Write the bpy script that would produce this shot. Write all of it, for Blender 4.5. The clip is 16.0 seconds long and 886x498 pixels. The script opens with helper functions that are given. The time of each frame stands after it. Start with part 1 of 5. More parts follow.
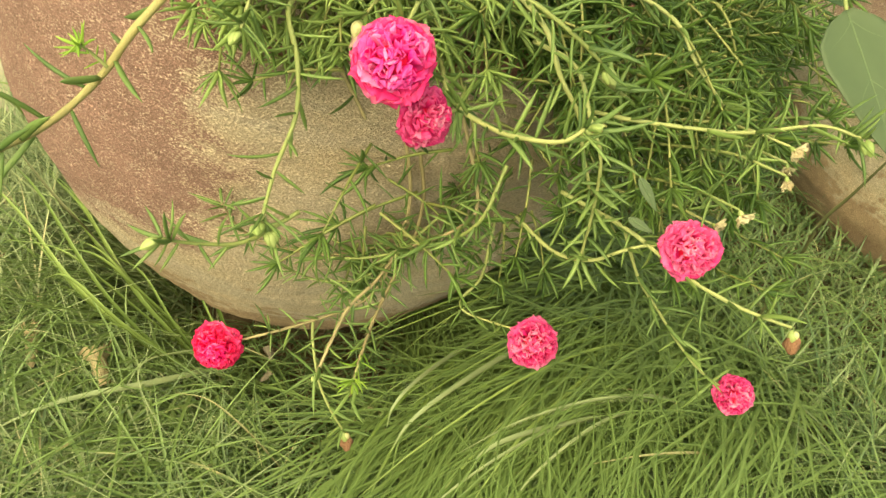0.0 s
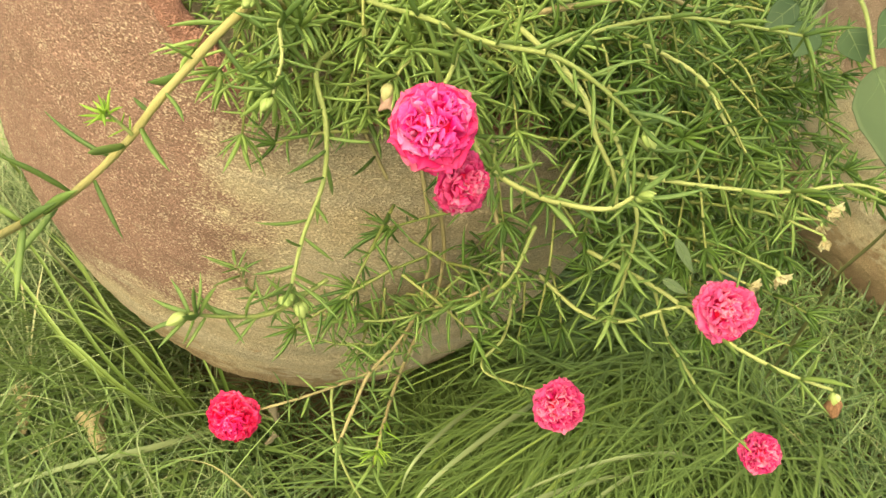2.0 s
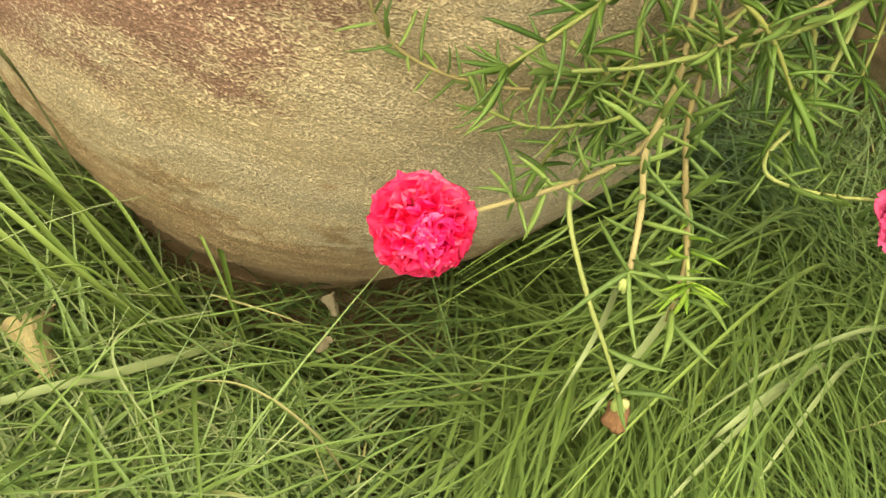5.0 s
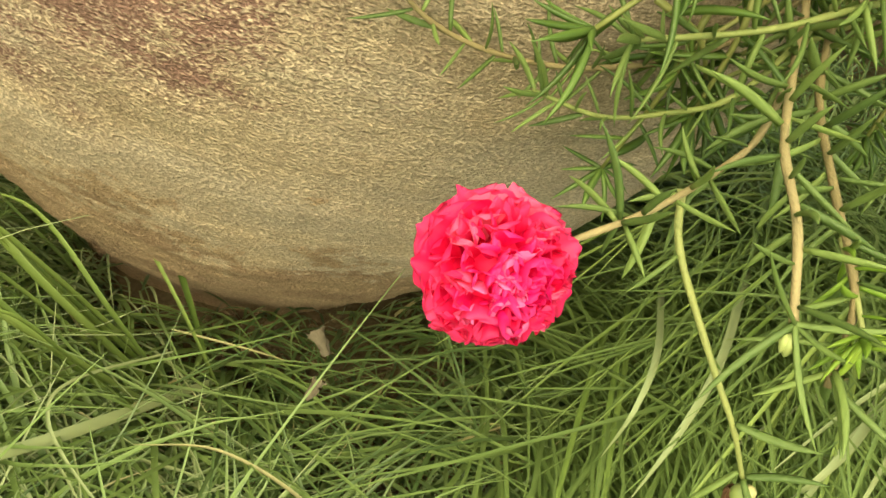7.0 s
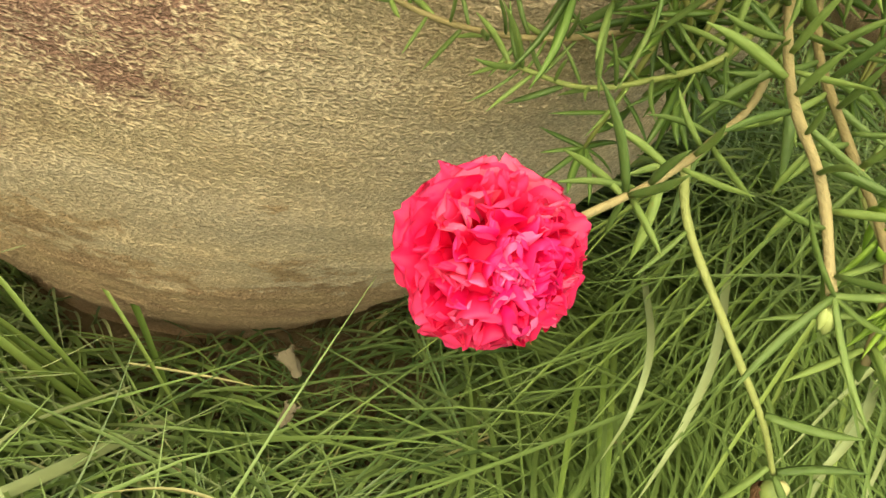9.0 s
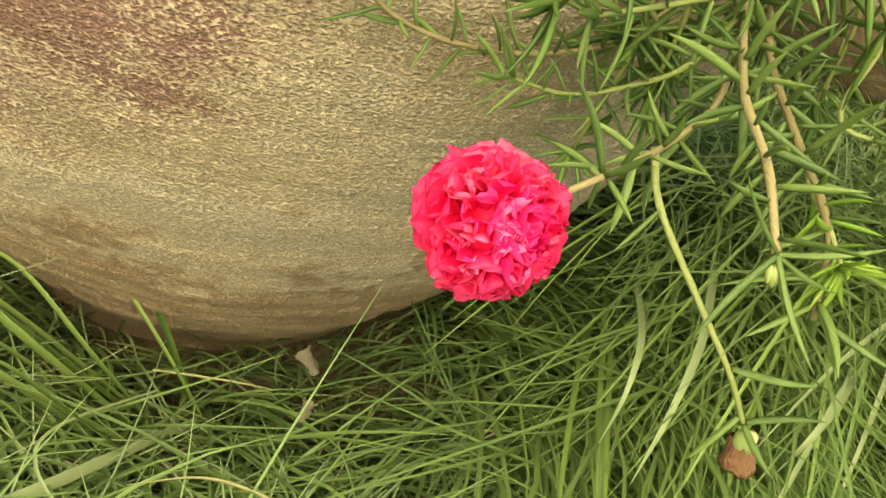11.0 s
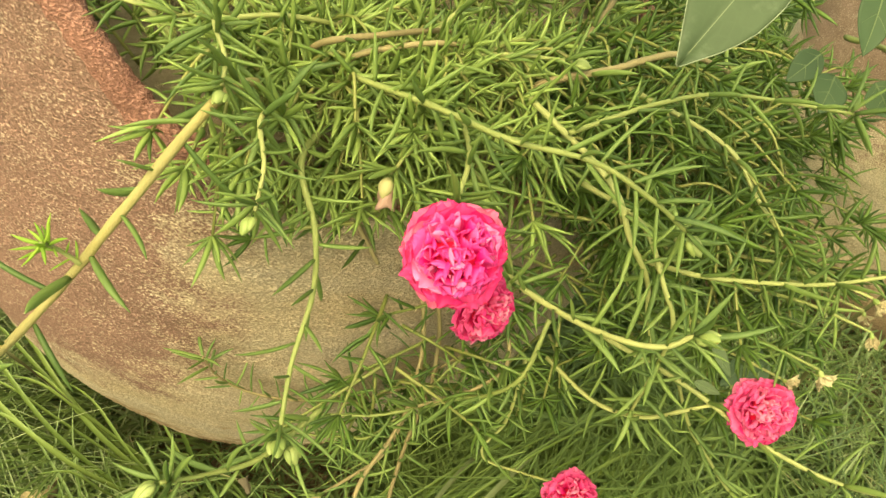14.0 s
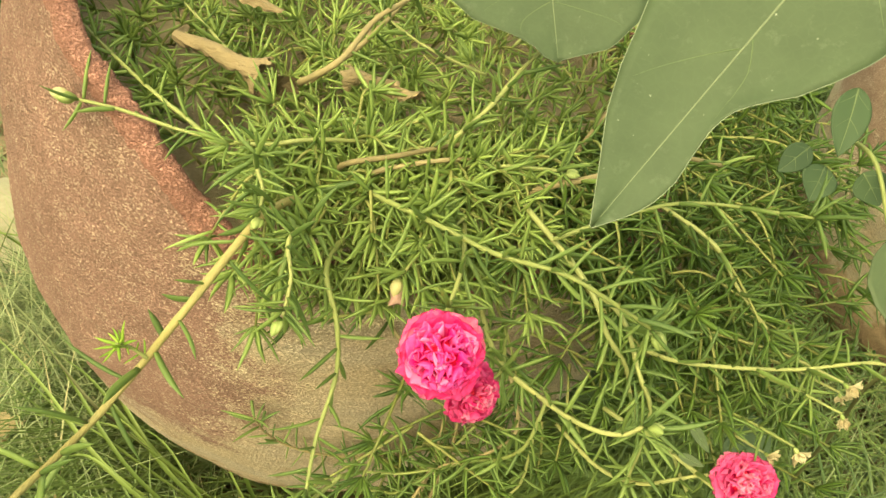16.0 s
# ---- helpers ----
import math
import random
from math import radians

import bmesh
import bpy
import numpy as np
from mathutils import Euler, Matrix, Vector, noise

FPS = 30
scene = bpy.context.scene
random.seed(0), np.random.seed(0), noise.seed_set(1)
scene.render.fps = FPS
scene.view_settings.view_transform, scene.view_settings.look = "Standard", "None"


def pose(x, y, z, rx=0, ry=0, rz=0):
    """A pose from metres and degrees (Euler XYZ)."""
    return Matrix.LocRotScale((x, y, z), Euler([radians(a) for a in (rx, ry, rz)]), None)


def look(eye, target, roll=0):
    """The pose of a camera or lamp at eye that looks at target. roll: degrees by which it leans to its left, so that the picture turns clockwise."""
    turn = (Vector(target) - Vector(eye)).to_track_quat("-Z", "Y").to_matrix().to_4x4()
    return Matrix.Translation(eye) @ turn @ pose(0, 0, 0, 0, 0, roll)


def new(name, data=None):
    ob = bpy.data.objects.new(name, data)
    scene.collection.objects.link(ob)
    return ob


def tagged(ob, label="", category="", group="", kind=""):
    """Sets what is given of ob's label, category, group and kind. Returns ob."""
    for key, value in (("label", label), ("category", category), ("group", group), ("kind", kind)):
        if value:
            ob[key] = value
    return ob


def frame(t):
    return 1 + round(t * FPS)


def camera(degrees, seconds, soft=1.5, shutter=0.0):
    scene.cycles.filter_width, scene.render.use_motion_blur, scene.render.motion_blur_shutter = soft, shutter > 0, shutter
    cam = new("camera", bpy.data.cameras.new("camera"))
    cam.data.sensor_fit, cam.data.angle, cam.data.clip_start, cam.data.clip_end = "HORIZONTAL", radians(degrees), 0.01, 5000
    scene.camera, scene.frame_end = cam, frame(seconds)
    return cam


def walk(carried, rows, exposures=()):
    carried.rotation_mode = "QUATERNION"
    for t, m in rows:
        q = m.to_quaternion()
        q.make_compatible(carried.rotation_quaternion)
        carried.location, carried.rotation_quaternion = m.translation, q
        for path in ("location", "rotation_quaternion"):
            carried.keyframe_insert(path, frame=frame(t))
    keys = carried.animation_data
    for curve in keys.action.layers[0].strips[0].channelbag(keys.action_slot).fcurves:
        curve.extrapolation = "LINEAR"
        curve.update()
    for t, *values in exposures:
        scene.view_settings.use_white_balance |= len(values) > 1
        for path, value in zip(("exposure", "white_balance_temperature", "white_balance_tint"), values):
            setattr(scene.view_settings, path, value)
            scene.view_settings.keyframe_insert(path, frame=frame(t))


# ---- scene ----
cam = camera(62.6, 16.0, soft=1.5)
METRES, EYE, TILT, LEAN, TURN = 1.0, 0.7104, -48.0, -8.0, 0.0
ROWS = [
    (0.0, 0.0, 0.0, 0.0, 0.0, 0.0, -0.0),
    (0.5, 0.0061, 0.0071, -0.0057, -0.51, -0.5, 0.31),
    (1.0, 0.0209, 0.006, -0.0032, -0.64, 0.16, 1.62),
    (1.5, 0.0198, 0.0029, 0.0074, -0.38, 0.62, 1.25),
    (2.0, -0.0263, 0.0129, 0.0136, -1.53, 3.13, 0.79),
    (2.5, -0.1093, 0.0382, 0.0019, -2.93, 2.06, 0.92),
    (3.0, -0.1625, 0.0801, -0.0193, -5.0, 0.8, -0.5),
    (3.5, -0.1673, 0.1367, -0.0382, -8.83, -0.63, 1.47),
    (6.0, -0.171, 0.2769, -0.063, -11.49, 0.7, 3.36),
    (6.5, -0.178, 0.2964, -0.056, -12.6, 0.24, 3.88),
    (7.0, -0.1777, 0.3148, -0.0542, -13.31, -0.1, 4.51),
    (7.5, -0.1765, 0.3253, -0.0519, -14.54, -0.3, 6.55),
    (8.0, -0.1811, 0.3294, -0.0489, -14.41, 0.44, 7.81),
    (8.5, -0.1749, 0.3374, -0.0566, -15.84, 0.19, 8.21),
    (11.0, -0.1867, 0.3131, -0.0681, -16.0, 2.57, 10.19),
    (11.5, -0.178, 0.2825, -0.0692, -14.97, 2.69, 10.09),
    (12.0, -0.1564, 0.2292, -0.0772, -11.24, 4.79, 4.8),
    (12.5, -0.146, 0.1745, -0.0548, -9.36, 3.81, 1.08),
    (13.0, -0.0838, 0.126, 0.0001, -7.35, 3.71, 0.18),
    (13.5, -0.0631, 0.0949, 0.0438, -6.54, 1.01, 0.19),
    (14.0, -0.0486, 0.0621, 0.0779, -5.34, 1.11, 2.15),
    (14.5, -0.0424, 0.0455, 0.0702, -1.27, 0.04, 1.29),
    (15.0, -0.0242, 0.0292, 0.0737, -0.34, 1.56, 2.07),
    (15.5, -0.0296, 0.0192, 0.0783, 0.19, 2.73, 0.31),
    (16.0, -0.0169, 0.0054, 0.105, 0.52, 3.71, 2.02),
]
walk(cam, [(t, pose(0, 0, EYE, TILT, LEAN, TURN) @ pose(METRES * x, METRES * y, METRES * z, 90 + pitch, roll, yaw)) for t, x, y, z, yaw, pitch, roll in ROWS],
     exposures=((0.0, 1.32, 6550, 10), (2.0, 1.34, 6500, 10), (3.5, 1.40, 6500, 10), (6.0, 1.30, 6500, 9), (7.5, 1.22, 6500, 10), (9.5, 1.20, 6500, 10), (11.5, 1.26, 6500, 9), (12.4, 1.42, 6550, 5), (13.0, 1.52, 6850, 1), (13.6, 1.24, 6950, 7), (16.0, 1.25, 6900, 8)))


# ---- world, sun ----
world = bpy.data.worlds.new("sky")
scene.world = world
world.use_nodes = True
wn, wl = world.node_tree.nodes, world.node_tree.links
sky = wn.new("ShaderNodeTexSky")
sky.sky_type, sky.sun_disc = "NISHITA", False
sky.sun_elevation, sky.sun_rotation = radians(56), radians(214)
sky.dust_density = 4.0
haze = wn.new("ShaderNodeMix")
haze.data_type, haze.blend_type = "RGBA", "MULTIPLY"
haze.inputs[0].default_value, haze.inputs[7].default_value = 1.0, (0.98, 0.99, 0.60, 1)
wl.new(sky.outputs[0], haze.inputs[6])
wl.new(haze.outputs[2], wn["Background"].inputs[0])
wn["Background"].inputs[1].default_value = 0.15
sun_data = bpy.data.lights.new("sun", "SUN")
sun_data.energy, sun_data.angle, sun_data.color = 1.85, radians(90), (0.99, 0.96, 0.58)
sun = new("sun", sun_data)
sun.matrix_world = look((-1.1, -1.2, 3.0), (0, 0.4, 0.3))


# ---- materials ----
def material(name):
    m = bpy.data.materials.new(name)
    m.use_nodes = True
    return m, m.node_tree.nodes, m.node_tree.links, m.node_tree.nodes["Principled BSDF"]


def node(n, kind, **values):
    made = n.new(kind)
    for key, value in values.items():
        made.inputs[key].default_value = value
    return made


def ramp(n, l, source, stops):
    r = n.new("ShaderNodeValToRGB")
    while len(r.color_ramp.elements) < len(stops):
        r.color_ramp.elements.new(0.5)
    for e, (p, c) in zip(r.color_ramp.elements, stops):
        e.position, e.color = p, (*c, 1) if len(c) == 3 else c
    l.new(source, r.inputs[0])
    return r.outputs[0]


def grey(v):
    return (v, v, v)


def blend(n, l, factor, a, b, mode="MIX"):
    m = n.new("ShaderNodeMix")
    m.data_type, m.blend_type = "RGBA", mode
    for socket, value in ((m.inputs[0], factor), (m.inputs[6], a), (m.inputs[7], b)):
        if hasattr(value, "links"):
            l.new(value, socket)
        elif isinstance(value, tuple):
            socket.default_value = (*value, 1)
        else:
            socket.default_value = value
    return m.outputs[2]


def stretched(n, l, scale, kind="Object"):
    tc, mp = n.new("ShaderNodeTexCoord"), n.new("ShaderNodeMapping")
    mp.inputs["Scale"].default_value = scale
    l.new(tc.outputs[kind], mp.inputs[0])
    return mp.outputs[0]


def noise_at(n, l, vector, scale, detail=6.0, rough=0.6):
    t = node(n, "ShaderNodeTexNoise", Scale=scale, Detail=detail, Roughness=rough)
    l.new(vector, t.inputs["Vector"])
    return t.outputs[0]


def bumped(n, l, bsdf, height, strength, distance):
    b = node(n, "ShaderNodeBump", Strength=strength, Distance=distance)
    l.new(height, b.inputs["Height"])
    l.new(b.outputs[0], bsdf.inputs["Normal"])


def clay(name, red, tan, pale, edge=0.0, spread=0.09):
    """Weathered earthenware: red clay, a crust of dried mud and lime, fine horizontal throwing marks."""
    m, n, l, b = material(name)
    fine = noise_at(n, l, stretched(n, l, (600, 600, 1050)), 1.0, 2, 0.5)
    grit = noise_at(n, l, stretched(n, l, (1300, 1300, 2100)), 1.0, 2, 0.6)
    streak = noise_at(n, l, stretched(n, l, (18, 18, 230)), 1.0, 8, 0.7)
    broad = noise_at(n, l, stretched(n, l, (1, 1, 1)), 15, 6, 0.65)
    patch = noise_at(n, l, stretched(n, l, (18, 18, 36)), 1.0, 6, 0.65)
    crust = noise_at(n, l, stretched(n, l, (70, 70, 120)), 1.0, 6, 0.7)
    cool = noise_at(n, l, stretched(n, l, (7, 7, 26)), 1.0, 5, 0.6)
    tc, sep = n.new("ShaderNodeTexCoord"), n.new("ShaderNodeSeparateXYZ")
    l.new(tc.outputs["Object"], sep.inputs[0])
    # the mud crust covers the lower part and the side that the plants keep damp
    def sum_of(source, factor, plus):
        q = n.new("ShaderNodeMath")
        q.operation = "MULTIPLY_ADD"
        l.new(source, q.inputs[0])
        q.inputs[1].default_value = factor
        if hasattr(plus, "links"):
            l.new(plus, q.inputs[2])
        else:
            q.inputs[2].default_value = plus
        return q.outputs[0]
    beside = sum_of(sep.outputs[0], 10.0, 10.0 * 0.068 + edge)
    below = sum_of(sep.outputs[2], -12.0, sum_of(sep.outputs[0], 7.2, 12.0 * 0.262 + 7.2 * 0.168 + edge))
    top = n.new("ShaderNodeMath")
    top.operation = "MAXIMUM"
    l.new(beside, top.inputs[0])
    l.new(below, top.inputs[1])
    lump = sum_of(patch, 2.0, sum_of(broad, 1.4, sum_of(fine, 1.1, sum_of(top.outputs[0], 1.0, -1.78))))
    mud = ramp(n, l, lump, ((0.40, grey(0)), (0.40 + spread, grey(0.5)), (0.40 + 4 * spread, grey(1))))
    red_c = blend(n, l, ramp(n, l, broad, ((0.35, grey(0)), (0.7, grey(1)))), red, tuple(1.3 * v for v in red))
    tan_c = blend(n, l, ramp(n, l, streak, ((0.32, grey(0)), (0.68, grey(1)))), tuple(0.76 * v for v in tan), tuple(1.04 * v for v in tan))
    tan_c = blend(n, l, ramp(n, l, cool, ((0.44, grey(0)), (0.62, grey(0.42)))), tan_c, (0.53, 0.44, 0.385))
    tan_c = blend(n, l, ramp(n, l, broad, ((0.30, grey(0.45)), (0.46, grey(0)))), tan_c, (0.56, 0.37, 0.22))
    base = blend(n, l, mud, red_c, tan_c)
    flecks = ramp(n, l, sum_of(crust, 0.7, sum_of(fine, 0.9, -0.30)), ((0.57, grey(0)), (0.68, grey(0.36))))
    base = blend(n, l, flecks, base, pale)
    foot = ramp(n, l, sum_of(sep.outputs[2], -9.0, sum_of(broad, 1.9, sum_of(crust, 1.4, sum_of(fine, 0.5, 0.10)))), ((0.30, grey(0)), (0.44, grey(0.85))))
    base = blend(n, l, foot, base, blend(n, l, ramp(n, l, patch, ((0.4, grey(0)), (0.6, grey(1)))), (0.31, 0.185, 0.115), (0.42, 0.275, 0.17)))
    # dark and pale specks; hollows darkened, tops lightened: relief shading put into colour
    speck_shade = ramp(n, l, blend(n, l, 0.38, fine, grit), ((0.36, grey(0.60)), (0.46, grey(0.93)), (0.54, grey(1.05)), (0.64, grey(1.28))))
    l.new(blend(n, l, 1.0, base, speck_shade, "MULTIPLY"), b.inputs["Base Color"])
    b.inputs["Roughness"].default_value = 0.92
    b.inputs["Specular IOR Level"].default_value = 0.2
    crumbs = ramp(n, l, blend(n, l, 0.30, fine, grit), ((0.38, grey(0)), (0.46, grey(0.25)), (0.52, grey(0.85)), (0.64, grey(1))))
    high = blend(n, l, 0.36, crumbs, ramp(n, l, streak, ((0.4, grey(0)), (0.6, grey(1)))))
    bumped(n, l, b, high, 1.0, 0.0031)
    return m


def leafy(name, dark, light, tip=None, rough=0.45, through_light=0.25, scale=60, per="object", spread=1.0, bump=None, sheen=0.35):
    m, n, l, b = material(name)
    if per == "object":
        chance = n.new("ShaderNodeObjectInfo").outputs["Random"]
    else:
        chance = n.new("ShaderNodeNewGeometry").outputs["Random Per Island"]
    grain = noise_at(n, l, stretched(n, l, (1, 1, 1)), scale, 5)
    mix = n.new("ShaderNodeMath"); mix.operation = "MULTIPLY_ADD"
    l.new(grain, mix.inputs[0]); mix.inputs[1].default_value = 0.5
    half = n.new("ShaderNodeMath"); half.operation = "MULTIPLY"
    l.new(chance, half.inputs[0]); half.inputs[1].default_value = 0.75 * spread
    l.new(half.outputs[0], mix.inputs[2])
    stops = [(0.1, dark), (0.95, light)]
    if tip:
        stops.append((1.0, tip))
    colour = ramp(n, l, mix.outputs[0], stops)
    l.new(colour, b.inputs["Base Color"])
    b.inputs["Roughness"].default_value = rough
    b.inputs["Specular IOR Level"].default_value = sheen
    if bump:
        bumped(n, l, b, noise_at(n, l, stretched(n, l, (1, 0.35, 1)), bump[0], 5), 1.0, bump[1])
    if through_light:
        t, s = n.new("ShaderNodeBsdfTranslucent"), n.new("ShaderNodeMixShader")
        l.new(colour, t.inputs[0])
        s.inputs[0].default_value = through_light
        l.new(b.outputs[0], s.inputs[1]); l.new(t.outputs[0], s.inputs[2])
        l.new(s.outputs[0], n["Material Output"].inputs[0])
    return m


def dusty(name, dark, light):
    """A large matt leaf: faint blotches, a network of small veins, specks and smears of pale dust."""
    m, n, l, b = material(name)
    v = stretched(n, l, (1, 1, 1))
    blotch, net = noise_at(n, l, v, 40, 5), n.new("ShaderNodeTexVoronoi")
    net.feature = "DISTANCE_TO_EDGE"
    net.inputs["Scale"].default_value = 260
    l.new(v, net.inputs["Vector"])
    base = ramp(n, l, blotch, ((0.3, dark), (0.7, light)))
    lines = ramp(n, l, net.outputs["Distance"], ((0.0, grey(0.05)), (0.10, grey(0))))
    base = blend(n, l, lines, base, tuple(1.7 * c for c in light))
    smear = ramp(n, l, noise_at(n, l, v, 120, 7, 0.75), ((0.56, grey(0)), (0.78, grey(0.35))))
    base = blend(n, l, smear, base, (0.20, 0.23, 0.16))
    specks = ramp(n, l, noise_at(n, l, v, 620, 3, 0.5), ((0.735, grey(0)), (0.78, grey(0.7))))
    base = blend(n, l, specks, base, (0.45, 0.46, 0.38))
    l.new(base, b.inputs["Base Color"])
    b.inputs["Roughness"].default_value = 0.62
    b.inputs["Specular IOR Level"].default_value = 0.35
    bumped(n, l, b, blend(n, l, 0.4, net.outputs["Distance"], blotch), 0.35, 0.0008)
    t, s = n.new("ShaderNodeBsdfTranslucent"), n.new("ShaderNodeMixShader")
    l.new(base, t.inputs[0])
    s.inputs[0].default_value = 0.15
    l.new(b.outputs[0], s.inputs[1]); l.new(t.outputs[0], s.inputs[2])
    l.new(s.outputs[0], n["Material Output"].inputs[0])
    return m


def petal_material(name, heart, mid, rim, pale=(0.86, 0.26, 0.40), share=0.15):
    m, n, l, b = material(name)
    tc, sep = n.new("ShaderNodeTexCoord"), n.new("ShaderNodeSeparateXYZ")
    l.new(tc.outputs["Object"], sep.inputs[0])
    grain = noise_at(n, l, stretched(n, l, (900, 160, 1)), 1.0, 4)
    chance = n.new("ShaderNodeObjectInfo").outputs["Random"]
    s1 = n.new("ShaderNodeMath"); s1.operation = "MULTIPLY_ADD"
    l.new(sep.outputs[1], s1.inputs[0]); s1.inputs[1].default_value = 48.0
    s2 = n.new("ShaderNodeMath"); s2.operation = "MULTIPLY_ADD"
    l.new(chance, s2.inputs[0]); s2.inputs[1].default_value = 0.45; s2.inputs[2].default_value = -0.32
    s3 = n.new("ShaderNodeMath"); s3.operation = "MULTIPLY_ADD"
    l.new(grain, s3.inputs[0]); s3.inputs[1].default_value = 0.25
    l.new(s2.outputs[0], s3.inputs[2])
    l.new(s3.outputs[0], s1.inputs[2])
    colour = ramp(n, l, s1.outputs[0], ((0.05, heart), (0.4, mid), (0.85, rim)))
    light = ramp(n, l, chance, ((1 - share, grey(0)), (1.04 - share, grey(0.6))))
    colour = blend(n, l, light, colour, pale)
    l.new(colour, b.inputs["Base Color"])
    b.inputs["Roughness"].default_value = 0.5
    b.inputs["Specular IOR Level"].default_value = 0.25
    t, s = n.new("ShaderNodeBsdfTranslucent"), n.new("ShaderNodeMixShader")
    l.new(colour, t.inputs[0])
    s.inputs[0].default_value = 0.42
    l.new(b.outputs[0], s.inputs[1]); l.new(t.outputs[0], s.inputs[2])
    l.new(s.outputs[0], n["Material Output"].inputs[0])
    return m


def earth(name, dark, light, scale, bump=0.006):
    m, n, l, b = material(name)
    v = stretched(n, l, (1, 1, 1))
    big, small = noise_at(n, l, v, scale, 8, 0.7), noise_at(n, l, v, scale * 9, 6, 0.7)
    c = ramp(n, l, blend(n, l, 0.45, big, small), ((0.3, dark), (0.7, light)))
    l.new(c, b.inputs["Base Color"])
    b.inputs["Roughness"].default_value = 0.95
    b.inputs["Specular IOR Level"].default_value = 0.15
    bumped(n, l, b, small, 0.9, bump)
    return m


CLAY = clay("weathered_clay", (0.325, 0.180, 0.152), (0.65, 0.485, 0.352), (0.73, 0.59, 0.46), edge=0.0, spread=0.12)
BROKEN = clay("broken_red_clay", (0.37, 0.172, 0.142), (0.615, 0.488, 0.357), (0.52, 0.30, 0.25), edge=-4.0)
CLAY_PALE = clay("pale_clay", (0.36, 0.235, 0.185), (0.64, 0.515, 0.375), (0.72, 0.61, 0.47), edge=1.2)


def turf(name):
    """Garden soil under the long grass; further out the turf closes over it."""
    m, n, l, b = material(name)
    v = stretched(n, l, (1, 1, 1))
    big, small = noise_at(n, l, v, 40, 8, 0.7), noise_at(n, l, v, 360, 6, 0.7)
    wide = noise_at(n, l, v, 3.0, 6, 0.6)
    soil = ramp(n, l, blend(n, l, 0.45, big, small), ((0.3, (0.075, 0.055, 0.03)), (0.7, (0.22, 0.15, 0.09))))
    green = ramp(n, l, blend(n, l, 0.5, wide, small), ((0.32, (0.025, 0.04, 0.01)), (0.55, (0.055, 0.078, 0.022)), (0.72, (0.11, 0.115, 0.045))))
    far = n.new("ShaderNodeVectorMath"); far.operation = "DISTANCE"
    l.new(v, far.inputs[0]); far.inputs[1].default_value = (0.03, 0.6, 0)
    l.new(blend(n, l, ramp(n, l, far.outputs["Value"], ((0.55, grey(0)), (0.95, grey(1)))), soil, green), b.inputs["Base Color"])
    b.inputs["Roughness"].default_value = 0.95
    b.inputs["Specular IOR Level"].default_value = 0.15
    bumped(n, l, b, small, 0.9, 0.008)
    return m


TURF = turf("lawn_soil")
POT_SOIL = earth("pot_soil", (0.26, 0.20, 0.13), (0.48, 0.37, 0.25), 60, 0.004)
STONE = earth("pale_stone", (0.32, 0.27, 0.185), (0.46, 0.41, 0.30), 18, 0.002)
RUBBLE = earth("brown_stone", (0.16, 0.10, 0.06), (0.38, 0.28, 0.19), 50, 0.003)
NEEDLE = leafy("succulent_needle", (0.095, 0.160, 0.042), (0.295, 0.385, 0.110), None, 0.46, 0.40, 90, bump=(800, 0.0006), sheen=0.55)
# same leaf on the sides, colour lowered to stand for shade below the top
NEEDLE_SHADED = leafy("shaded_succulent_mass", (0.050, 0.100, 0.020), (0.160, 0.245, 0.050), None, 0.40, 0.34, 90, "island", sheen=0.5)
# leaves on top: yellow-green, brightened in colour to stand for light from above
NEEDLE_TOPLIT = leafy("toplit_succulent_leaf", (0.13, 0.205, 0.045), (0.42, 0.52, 0.155), None, 0.40, 0.38, 90, "island", sheen=0.5)
NEEDLE_TIP = leafy("bright_tip_leaf", (0.20, 0.33, 0.04), (0.42, 0.56, 0.09), None, 0.42, 0.42, 90)
STEM_OLIVE = leafy("olive_tan_stem", (0.33, 0.27, 0.10), (0.52, 0.41, 0.19), None, 0.5, 0.08, 170, bump=(1100, 0.0006))
STEM_GREEN = leafy("green_stem", (0.20, 0.235, 0.065), (0.38, 0.375, 0.15), None, 0.45, 0.08, 170, bump=(1100, 0.0005))
STEM_TAN = leafy("tan_stem", (0.20, 0.15, 0.07), (0.37, 0.285, 0.15), None, 0.6, 0.05, 170, bump=(1100, 0.0006))
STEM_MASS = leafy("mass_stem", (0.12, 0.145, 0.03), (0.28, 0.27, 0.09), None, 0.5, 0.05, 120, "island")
BUD = leafy("green_bud", (0.24, 0.31, 0.08), (0.40, 0.44, 0.17), None, 0.4, 0.2, 100)
WITHERED = leafy("withered_petal", (0.15, 0.05, 0.035), (0.46, 0.25, 0.13), None, 0.8, 0.15, 420, bump=(900, 0.0015))
CREAM = leafy("cream_sepal", (0.46, 0.40, 0.17), (0.62, 0.55, 0.30), None, 0.5, 0.2, 150)
FADING = leafy("fading_petal", (0.20, 0.04, 0.05), (0.66, 0.42, 0.36), None, 0.7, 0.2, 420)
PETAL = petal_material("hot_pink_petal", (0.74, 0.002, 0.055), (0.86, 0.008, 0.115), (0.90, 0.055, 0.22), (0.90, 0.16, 0.33), 0.20)
PETAL_HEART = petal_material("magenta_petal", (0.76, 0.002, 0.08), (0.86, 0.008, 0.19), (0.90, 0.06, 0.31), (0.90, 0.22, 0.52), 0.26)
PETAL_BRIGHT = petal_material("pink_rimmed_petal", (0.67, 0.002, 0.11), (0.83, 0.008, 0.20), (0.89, 0.065, 0.28), (0.90, 0.26, 0.45), 0.16)
